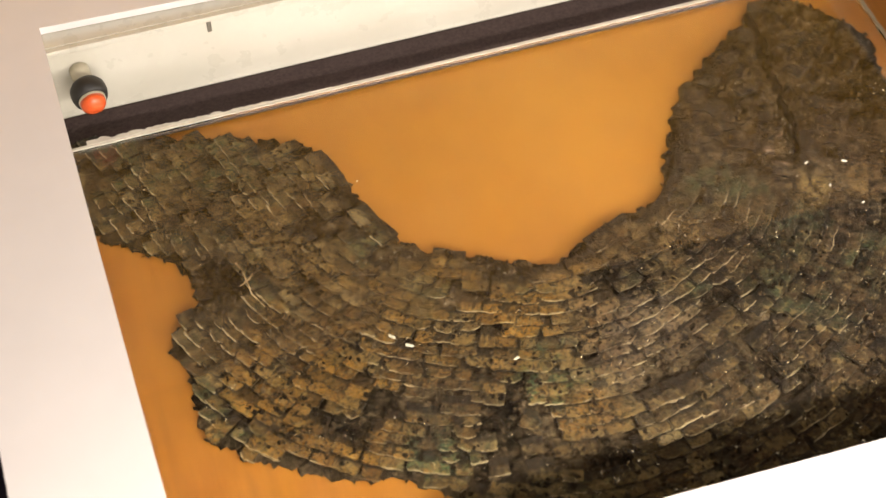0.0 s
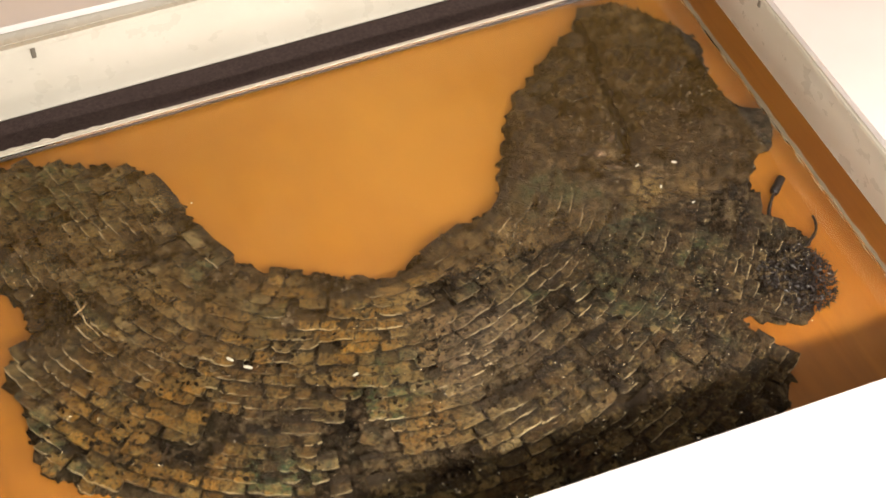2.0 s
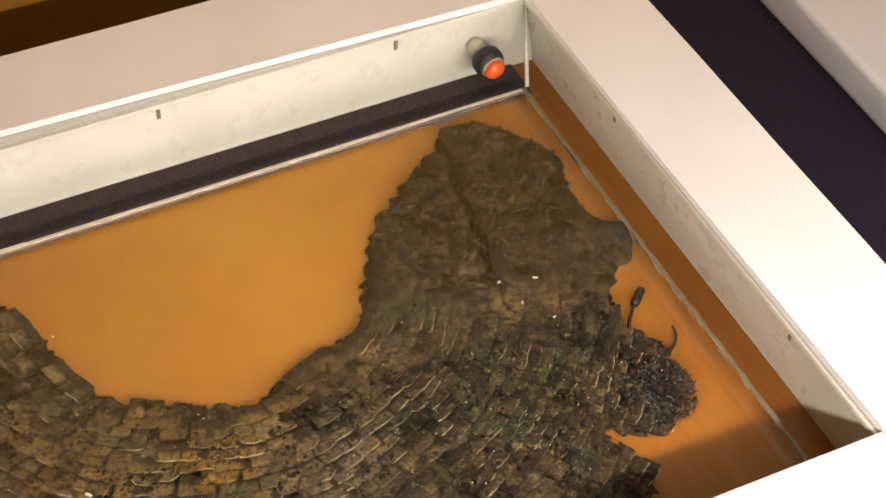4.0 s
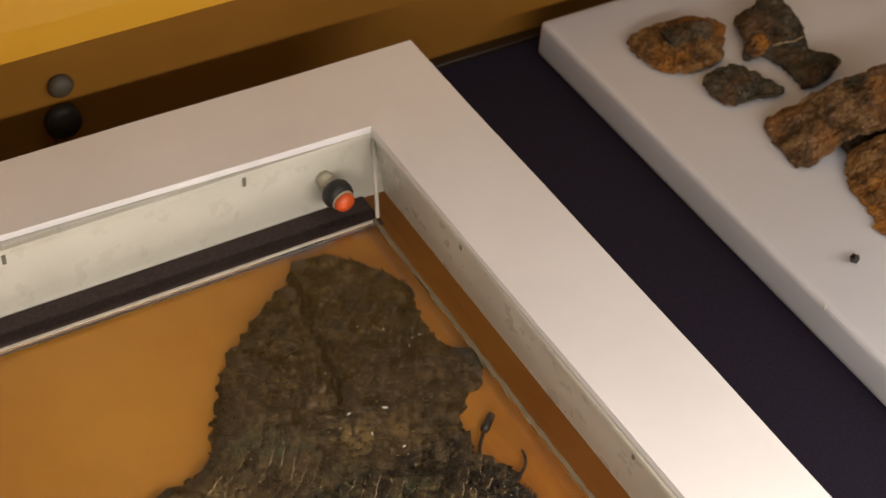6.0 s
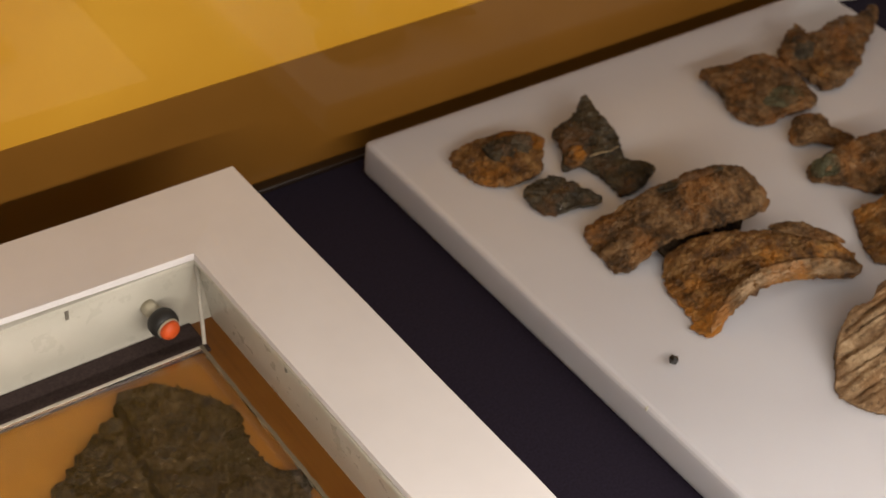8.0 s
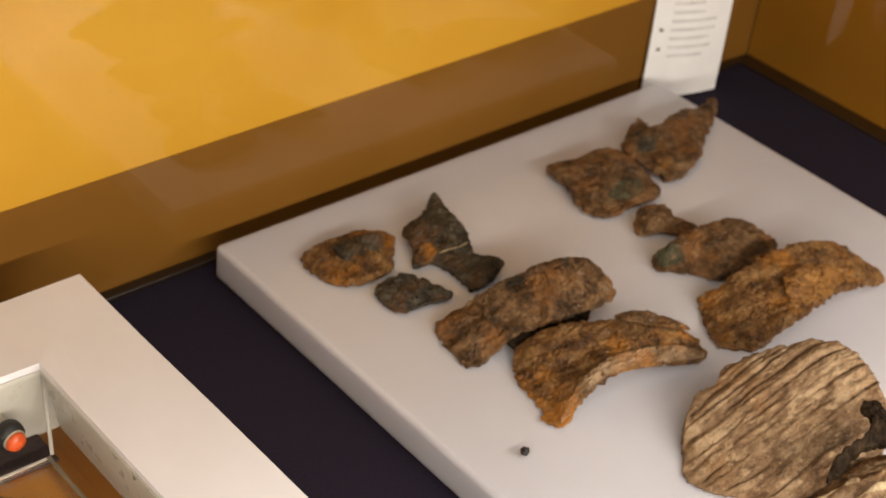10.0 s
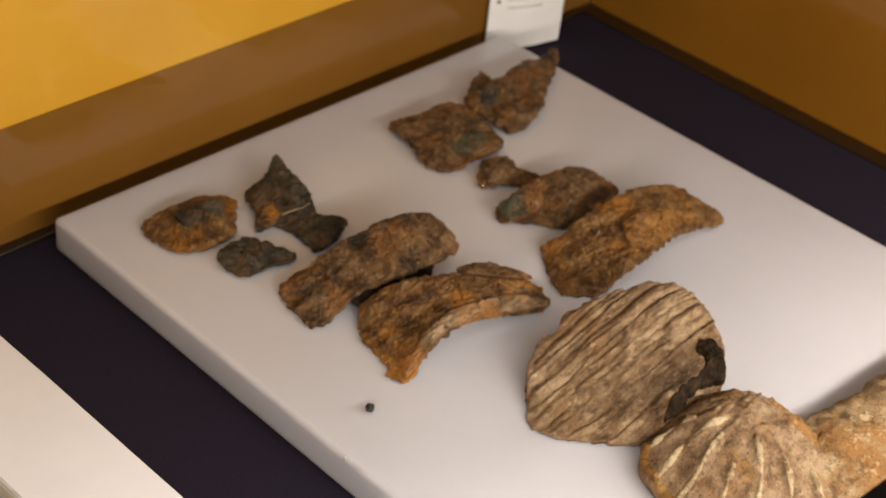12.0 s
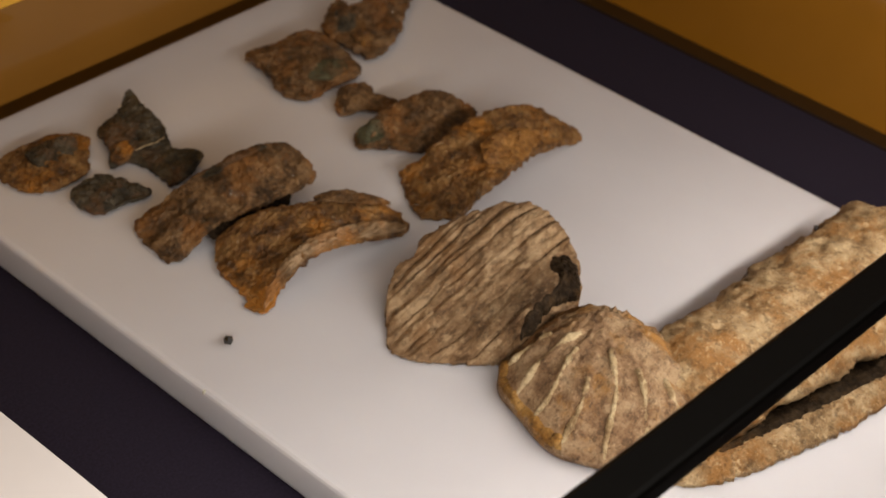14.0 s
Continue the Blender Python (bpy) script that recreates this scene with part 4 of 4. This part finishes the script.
relic("rust_edge", [(82.9, -0.5, 0.7), (84.0, 0.6, 0.9), (85.2, 0.5, 0.9), (84.6, -0.9, 0.7), (83.6, -1.0, 0.6)], 0.001, 0.003, RUST, "", seed=4.9, parent=holds(a), part_label="orange rusty corner")
part("pale_seam", tube([(0.8426, -0.0160, SZ + 0.0155), (0.8528, -0.0166, SZ + 0.0155), (0.8616, -0.0189, SZ + 0.0155), (0.8716, -0.0172, SZ + 0.0155)], 0.0008, 6, 1.0, 0.8), PALE, a, "thin pale seam across the neck", True)
relic("small_dark_fragment", [(78.1, -1.3, 0.5), (80.8, -1.3, 0.7), (81.9, -3.1, 0.6), (82.7, -5.3, 0.3), (80.3, -5.0, 0.4), (77.9, -4.6, 0.3), (77.5, -2.8, 0.4)], 0.003, 0.005, PATINA, "small leaf-shaped dark green fragment", seed=5.9)
a = relic("arched_plate", [(78.9, -7.6, 0.2), (81.4, -7.8, 1.5), (84.0, -8.2, 2.5), (87.3, -8.6, 3.0), (91.3, -9.0, 3.0), (93.0, -10.4, 2.5), (92.8, -12.6, 2.0), (91.8, -13.5, 1.6), (88.1, -13.6, 2.0), (86.2, -13.6, 2.0), (83.1, -13.0, 2.0), (81.6, -12.7, 1.5), (79.9, -12.6, 0.6), (78.0, -12.6, 0.2), (78.1, -10.6, 0.2)],
      0.005, 0.005, UMBER, "arched brown rusty iron plate with a ragged edge", seed=6.3, ragged=0.0015)
relic("dark_flake", [(84.6, -8.7, 2.95), (87.2, -8.8, 3.35), (89.8, -9.1, 3.4), (90.3, -9.9, 3.5), (87.6, -9.6, 3.4), (85.0, -9.4, 3.1)], 0.001, 0.002, PATINA, "", seed=6.8, parent=holds(a), part_label="lifted dark flake")
# dark sheet below the arch's edge paints the shade of the gap there
relic("lower_layer", [(82.0, -12.2, 1.2), (84.4, -12.3, 1.6), (87.2, -12.7, 1.7), (90.0, -12.9, 1.6), (88.4, -14.0, 0.8), (85.2, -13.9, 0.7), (82.6, -13.6, 0.3)], 0.001, 0.003, RECESS, "", seed=6.9, parent=a, part_label="dark sheet painting the shaded gap under the arch")
a = relic("curled_plate", [(81.4, -13.6, 0.5), (82.3, -13.3, 1.0), (83.8, -13.9, 2.0), (86.4, -15.0, 2.5), (89.0, -16.4, 2.5), (91.4, -17.6, 2.0), (94.4, -19.4, 1.0), (94.2, -21.7, 0.3), (91.5, -21.7, 1.0), (89.2, -21.0, 1.5), (86.2, -20.5, 2.0), (83.5, -20.5, 2.0), (81.2, -20.7, 1.2), (79.4, -21.2, 0.2), (78.6, -20.0, 0.2), (79.4, -18.8, 0.2), (79.9, -16.0, 0.3)],
      0.004, 0.006, RUST, "curled orange-brown rusty plate with a layered broken edge", seed=7.7, ragged=0.0013, ridge=(-25, 0.0006, 0.007))
relic("layered_edge", [(79.3, -21.0, 0.5), (81.2, -20.7, 1.4), (83.5, -20.5, 2.2), (86.2, -20.5, 2.2), (89.2, -21.0, 1.7), (91.5, -21.7, 1.2), (94.0, -21.7, 0.6), (92.0, -20.8, 1.7), (88.8, -19.9, 2.3), (85.5, -19.5, 2.6), (82.5, -19.7, 2.3), (80.4, -20.2, 1.2)], 0.0012, 0.004, LAYER, "", (-4, 0.0012, 0.003), 0.0006, seed=7.9, parent=holds(a), part_label="pale layered edge of the iron")
relic("loose_flake", [(88.9, -16.3, 2.9), (90.4, -16.7, 3.0), (92.6, -18.0, 2.5), (94.3, -19.4, 1.5), (93.2, -19.9, 2.0), (90.8, -18.6, 2.9), (89.0, -17.3, 3.1)], 0.001, 0.002, UMBER, "", seed=7.2, parent=a, part_label="loose dark flake")
a = relic("rust_brown_fragment", [(101.8, 4.1, 0.8), (105.0, 3.4, 1.0), (108.1, 3.2, 1.2), (109.0, 1.0, 1.2), (108.6, -1.8, 1.0), (107.6, -4.4, 0.8), (104.6, -4.1, 0.6), (101.3, -4.1, 0.5), (100.2, -1.9, 0.6), (101.3, 1.0, 0.8)],
      0.004, 0.006, UMBER, "flat brown crusted fragment with green traces", seed=8.8)
relic("green_patch", [(103.0, -2.2, 1.05), (105.2, -1.6, 1.25), (107.0, -2.4, 1.2), (106.6, -3.8, 1.05), (104.0, -3.7, 0.95)], 0.001, 0.002, GREEN, "", seed=8.1, parent=holds(a), part_label="dull green corroded patch")
a = relic("torn_dark_fragment", [(110.0, 2.5, 0.8), (114.5, 5.1, 1.3), (114.7, 3.4, 1.2), (119.2, 4.0, 1.3), (121.5, 3.6, 1.2), (123.9, 3.7, 1.6), (121.6, 1.6, 1.1), (117.9, -0.4, 1.0), (115.5, -2.1, 0.8), (110.6, -3.3, 0.5), (109.9, -1.0, 0.7)],
      0.003, 0.005, UMBER, "torn dark reddish metal fragment with a pointed corner", seed=9.4, ragged=0.0016)
relic("green_patch", [(110.4, 2.0, 1.0), (113.0, 3.6, 1.4), (113.6, 1.9, 1.4), (111.6, 0.4, 1.15)], 0.001, 0.002, PATINA, "", seed=9.1, parent=holds(a), part_label="dark green corroded patch")
relic("rust_patch", [(111.0, -2.6, 0.95), (112.6, -1.0, 1.2), (113.6, 0.8, 1.3), (112.4, 1.2, 1.25), (110.8, -0.4, 1.05)], 0.001, 0.002, RUST, "", seed=9.9, parent=holds(a), part_label="rusty brown patch")
relic("tiny_brown_fragment", [(102.1, -6.5, 0.5), (104.1, -5.2, 0.8), (106.3, -5.9, 0.8), (106.1, -7.6, 0.6), (106.8, -9.6, 0.4), (104.6, -9.4, 0.4), (103.4, -8.2, 0.5), (101.7, -7.6, 0.4)], 0.002, 0.004, UMBER, "tiny brown broken fragment", seed=10.2)
a = relic("greenish_lump", [(100.0, -10.6, 0.4), (101.2, -10.6, 1.0), (103.6, -10.6, 1.5), (107.8, -11.4, 2.0), (109.3, -13.0, 2.0), (109.4, -14.6, 1.6), (109.3, -16.0, 1.2), (105.5, -16.4, 1.5), (103.1, -15.8, 0.8), (101.3, -13.7, 0.4), (99.4, -11.9, 0.2)],
      0.004, 0.008, UMBER, "brown crusted fragment with a green corroded corner", seed=11.6, solid=True)
relic("green_corner", [(99.6, -11.7, 0.6), (100.2, -10.8, 0.8), (101.3, -10.8, 1.3), (102.2, -11.4, 1.5), (101.4, -12.6, 1.0), (100.3, -12.3, 0.7)], 0.001, 0.003, GREEN, "", seed=11.9, parent=holds(a), part_label="green corroded corner")
a = relic("rusty_curved_plate", [(99.3, -16.5, 0.4), (100.7, -17.3, 1.5), (102.4, -17.5, 2.5), (105.5, -17.6, 3.0), (108.1, -18.1, 3.2), (110.5, -18.9, 3.2), (112.6, -20.1, 2.5), (115.0, -23.3, 0.4), (111.4, -23.5, 1.5), (108.2, -23.3, 2.0), (103.9, -23.9, 2.5), (100.6, -23.8, 2.0), (99.3, -23.6, 1.2), (97.2, -22.9, 0.2), (96.1, -21.3, 0.2), (97.3, -18.7, 0.2)],
      0.005, 0.008, RUST, "curved rusty iron plate with orange crust", seed=12.5, ragged=0.0015)

relic("orange_crust", [(102.5, -22.4, 3.0), (104.0, -20.8, 3.4), (107.0, -21.0, 3.4), (110.0, -22.2, 2.6), (108.0, -23.2, 2.4), (104.4, -23.7, 2.6)], 0.0015, 0.003, mat_crust("bright_orange_rust", (0.06, 0.026, 0.008), (0.20, 0.088, 0.020), (0.32, 0.16, 0.045), (0.11, 0.05, 0.018), 0.55), "", seed=12.9, parent=holds(a), part_label="bright orange rust crust")

# ribbed shell-like lump with a dark break
shell = thing("ribbed_relic", (0.90, -0.32, SZ), "large ridged grey-brown relic with a dark broken hollow", "relic")
relic("crust", [(83.9, -28.6, 0.4), (87.3, -25.8, 2.0), (89.2, -26.2, 3.0), (90.5, -25.8, 3.5), (93.6, -27.2, 5.0), (96.6, -29.4, 6.0), (97.4, -31.8, 6.0), (96.4, -34.7, 5.5), (95.4, -36.7, 4.0), (93.9, -37.4, 2.5), (89.4, -37.2, 3.0), (87.1, -36.0, 0.6), (84.3, -33.2, 0.3), (82.7, -30.5, 0.2)],
      0.007, 0.01, BARK, "", (-8, 0.0014, 0.0160), 0.0013, True, 0.0012, 13.3, 0.0006, parent=shell, cracks=(-0.132, -0.141, -0.149, -0.158, -0.171, -0.187, -0.204, -0.222), fibre=0.0017, facets=False)

# dark brown patch on the crust; the hollow's shade is in its colour
relic("broken_hollow", [(92.0, -35.9, 6.8), (93.4, -36.2, 6.7), (93.1, -37.5, 6.4), (92.0, -38.8, 5.6), (90.6, -38.5, 5.8), (89.1, -38.2, 5.6), (87.3, -38.4, 5.0), (86.2, -38.2, 4.7), (86.9, -37.8, 5.4), (88.3, -37.6, 6.2), (90.3, -37.8, 6.7), (91.5, -37.1, 6.9)], 0.0015, 0.006, RECESS, "", seed=14.1, ragged=0.0012, parent=shell, part_label="dark brown patch painting a shaded broken hollow")

# fan-headed tube relic
tubular = thing("fan_headed_relic", (1.00, -0.48, SZ), "straw-brown crusted tube with a fan-shaped ribbed head", "relic")


FAN = (0.912, -0.418)
FAN_REACH = ((30, 5.0), (75, 5.6), (100, 5.8), (125, 6.4), (150, 7.4), (180, 8.2), (207, 9.0), (230, 9.8), (250, 10.6), (274, 10.0), (302, 8.0), (330, 5.2), (390, 5.0))


def fan_point(u, v, raised=0.0):
    """A place on the fan: u round its rim, v from its crown to the rim."""
    deg = 30 + u * 360
    ang = radians(deg)
    rib = abs((u * 18 + 0.2 * noise.noise(Vector((u * 6, v * 2, 2)))) % 1 - 0.5) * 2
    reach = float(np.interp(deg, [a for a, _ in FAN_REACH], [r for _, r in FAN_REACH])) / 100 * (1 + 0.05 * noise.noise(Vector((u * 14, 0, 4))))
    x, y = FAN[0] + math.cos(ang) * reach * v, FAN[1] + math.sin(ang) * reach * v
    z = 0.008 + 0.050 * (1 - v ** 2.0)
    p = Vector((x, y, z))
    spread = min(1, max(0, v - 0.15) * 2.2)
    z += 0.0034 * (1 - rib) ** 2 * spread * min(1, max(0, deg - 110) / 30) + 0.0020 * spread * noise.fractal(Vector((math.cos(ang) * 0.3, math.sin(ang) * 0.3, v * 0.03)) * 80, 0.7, 2.1, 6) + 0.0018 * noise.fractal(p * 80, 0.7, 2.1, 6) + 0.0010 * noise.noise(p * 330)
    return Vector((x, y, SZ + max(z + raised, 0.001)))


def fan_head():
    """A ribbed fan that opens from the crown of the tube's end towards its rim, with a thick lower lip."""
    nu, nv = 130, 60
    bm = bmesh.new()
    grid = [[bm.verts.new(fan_point(i / nu, j / nv)) for j in range(nv + 1)] for i in range(nu + 1)]
    for i in range(nu):
        for j in range(nv):
            bm.faces.new((grid[i][j], grid[i][j + 1], grid[i + 1][j + 1], grid[i + 1][j]))
    lip = []
    for i in range(nu + 1):
        c = grid[i][nv].co
        k = 0.05 + 0.05 * noise.noise(Vector((i * 0.13, 3, 0)))
        lip.append(bm.verts.new((c.x + (FAN[0] - c.x) * k, c.y + (FAN[1] - c.y) * k, SZ + 0.0005)))
    for i in range(nu):
        bm.faces.new((grid[i][nv], lip[i], lip[i + 1], grid[i + 1][nv]))
    bmesh.ops.remove_doubles(bm, verts=bm.verts, dist=0.0003)
    return bm


head = part("fan_head", fan_head(), FANSKIN, tubular, "fan-shaped head with pale radial ribs", True)
for k in range(5, 12):
    u = (k + 0.5) / 18
    top = 0.30 + 0.12 * ((k * 7) % 3)
    part("rib", tube([fan_point(u + 0.006 * math.sin(v * 9 + k), v, -0.0010 + 0.0014 * noise.noise(Vector((k, v * 9, 0)))) for v in np.linspace(top, 0.97, 30)], 0.0025, 7, 0.75, 0.7), PALE, head, "thin pale rib", True)
part("rust_rim", tube([fan_point(u, 0.93, -0.0034 + 0.0012 * noise.noise(Vector((u * 25, 1, 0)))) for u in np.linspace(0.30, 0.47, 44)], 0.0046, 8, 1.0, 0.35), RUSTRIM, head, "orange rusty crust on the fan's rim", True)


def long_tube():
    nu, nv = 150, 44
    bm, grid = bmesh.new(), []
    a, b = Vector((0.895, -0.474, 0)), Vector((1.200, -0.512, 0))
    axis = (b - a).normalized()
    side = Vector((-axis.y, axis.x, 0))
    for i in range(nu + 1):
        s = i / nu
        c = a.lerp(b, s)
        w = 0.044 + 0.005 * noise.noise(Vector((s * 4, 1, 0))) + 0.015 * s
        h = 0.054 + 0.005 * noise.noise(Vector((s * 5, 3, 0)))
        cap = min(1, ((1 - s) / 0.05) ** 0.5 if s > 0.95 else 0.35 + 0.65 * min(1, s / 0.16) ** 0.7)
        row = []
        for j in range(nv + 1):
            t = math.pi * j / nv
            under = 1 - 0.30 * max(0, 1 - math.sin(t) / 0.30) * (min(1, max(0, s - 0.08) * 6) if math.cos(t) < 0 else 0)
            wide = w if math.cos(t) > 0 else 0.0465 + 0.034 * s + 0.005 * noise.noise(Vector((s * 11, 7, 0)))
            p = c + side * math.cos(t) * wide * under * cap + Vector((0, 0, SZ + 0.001 + (math.sin(t) ** 0.75) * h * cap))
            n = Vector((0, 0, 1)) * math.sin(t) + side * math.cos(t)
            k = noise.fractal(p * 60, 0.6, 2.1, 6) * 0.0036 + round(2.5 * noise.fractal(p * 38 + Vector((9, 0, 0)), 0.7, 2.1, 5)) * 0.0009
            row.append(bm.verts.new(p + n * k))
        grid.append(row)
    for i in range(nu):
        for j in range(nv):
            bm.faces.new((grid[i][j], grid[i + 1][j], grid[i + 1][j + 1], grid[i][j + 1]))
    bm.faces.new(grid[nu])
    bm.faces.new(grid[0][::-1])
    for v in bm.verts:
        v.co.z = max(v.co.z, SZ + 0.0006)
    return bm


part("tube", long_tube(), STRAW, tubular, "", True)
relic("flap", [(86.8, -51.0, 0.6), (88.4, -51.4, 1.0), (92.0, -52.9, 1.1), (97.5, -54.6, 1.2), (104.0, -56.3, 1.2), (112.0, -57.9, 1.3), (118.2, -58.4, 1.2), (118.6, -60.0, 0.5), (112.0, -59.9, 0.5), (105.7, -58.3, 0.4), (101.0, -57.4, 0.5), (96.0, -56.1, 0.4), (90.1, -54.0, 0.4), (87.2, -52.2, 0.3)],
      0.002, 0.006, STRAW, "", (-16, 0.0012, 0.006), 0.0014, True, 0.0014, 15.1, 0.0010, parent=tubular, part_label="bark-like split lower layer")
# low dark sheet along the trench stands for the shade inside it
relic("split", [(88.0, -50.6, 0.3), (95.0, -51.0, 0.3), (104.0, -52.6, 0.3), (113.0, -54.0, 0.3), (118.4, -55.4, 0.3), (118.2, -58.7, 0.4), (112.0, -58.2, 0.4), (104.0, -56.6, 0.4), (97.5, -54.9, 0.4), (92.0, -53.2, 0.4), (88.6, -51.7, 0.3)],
      0.001, 0.003, RECESS, "", seed=15.9, step=0.0022, solid=True, bumps=0.0006, parent=tubular, part_label="dark sheet painting the shade in the split between the layers")
part("spur", tube([(1.128, -0.470, SZ + 0.030), (1.133, -0.464, SZ + 0.036), (1.139, -0.458, SZ + 0.041)], 0.0030, 7, 0.7), TUFT, tubular, "small dark spur")

# nick in the slab's edge
ORIGIN[slab.name] = Vector()
part("edge_nick", box((0.7075, -0.2392, SZ - 0.0040), (0.7097, -0.2372, SZ - 0.0008), 0.0006), DUST, slab, "tiny white nick in the edge")

# black knob on the back panel
knob = thing("panel_knob", (0.333, 0.132, 0.05), "black round knob below a dull pin on the back board", "knob")
part("cap", lathe([(0.010, 0.0), (0.0125, 0.002), (0.0125, 0.009), (0.009, 0.012)], (0.333, 0.1335, 0.048), (0.333, 0.10, 0.048)), RUBBER, knob, "black rubber cap", True)
part("pin", lathe([(0.008, 0.0), (0.009, 0.004), (0.006, 0.008)], (0.335, 0.1335, 0.076), (0.335, 0.10, 0.076)), PIN, knob, "dull brown pin", True)

# bead
bm = bmesh.new()
bmesh.ops.create_icosphere(bm, subdivisions=1, radius=0.0040)
for v in bm.verts:
    v.co = Vector((v.co.x, v.co.y, v.co.z * 0.92)) + Vector((0.7515, -0.2165, SZ + 0.0036))
tagged(part("faceted_bead", bm, mat_plain("black_stone", (0.008, 0.007, 0.006), 0.25, coat=0.6)), "tiny black faceted bead lying on the slab", "bead")

# label card
card = thing("label_card", (1.28, 0.118, 0.0), "white printed label card standing behind the slab", "label")


def card_at(s, h, off=0.0):
    """A place on the slightly curled card: s along it, h up it."""
    a, b = Vector((1.240, 0.1275, 0.0)), Vector((1.322, 0.098, 0.0))
    d = (b - a).normalized()
    n = Vector((d.y, -d.x, 0))
    bend = 0.005 * math.sin(s * math.pi) - 0.25 * h * h
    return a.lerp(b, s) + n * (bend + off) + Vector((0, 0, h + 0.0005))


def card_patch(s0, s1, h0, h1, off, thick):
    bm = bmesh.new()
    ns, nh = 8, 8
    rows = [[[bm.verts.new(card_at(s0 + (s1 - s0) * i / ns, h0 + (h1 - h0) * j / nh, o)) for i in range(ns + 1)] for j in range(nh + 1)] for o in (off, off - thick)]
    for k, g in enumerate(rows):
        for j in range(nh):
            for i in range(ns):
                q = (g[j][i], g[j][i + 1], g[j + 1][i + 1], g[j + 1][i])
                bm.faces.new(q if k == 0 else q[::-1])
    f, b = rows
    for i in range(ns):
        bm.faces.new((f[0][i + 1], f[0][i], b[0][i], b[0][i + 1]))
        bm.faces.new((f[nh][i], f[nh][i + 1], b[nh][i + 1], b[nh][i]))
    for j in range(nh):
        bm.faces.new((f[j][0], f[j + 1][0], b[j + 1][0], b[j][0]))
        bm.faces.new((f[j + 1][ns], f[j][ns], b[j][ns], b[j + 1][ns]))
    return bm


leaf = part("sheet", card_patch(0, 1, 0, 0.16, 0, 0.0006), CARD, card)
rnd = random.Random(3)
for k in range(11):
    h = 0.045 + k * 0.0095
    part("print_bar", card_patch(0.22, rnd.uniform(0.6, 0.92), h, h + 0.0028, 0.0004, 0.0003), PRINT, leaf, "faint grey line of print")
for h in (0.052, 0.073):
    part("punch_dot", card_patch(0.085, 0.125, h, h + 0.0035, 0.0004, 0.0003), DOT, leaf, "dark punched dot")

# ---- the single scales of the armour ----
laid = lay_scales()
kinds = [scale_mesh(s) for s in range(10)]
rnd = random.Random(8)
rnd.shuffle(laid)
laid.sort(key=lambda m: m.translation.y + 0.4 * abs(m.translation.x - 0.2))
off = Matrix.Translation(-ORIGIN[armour.name])
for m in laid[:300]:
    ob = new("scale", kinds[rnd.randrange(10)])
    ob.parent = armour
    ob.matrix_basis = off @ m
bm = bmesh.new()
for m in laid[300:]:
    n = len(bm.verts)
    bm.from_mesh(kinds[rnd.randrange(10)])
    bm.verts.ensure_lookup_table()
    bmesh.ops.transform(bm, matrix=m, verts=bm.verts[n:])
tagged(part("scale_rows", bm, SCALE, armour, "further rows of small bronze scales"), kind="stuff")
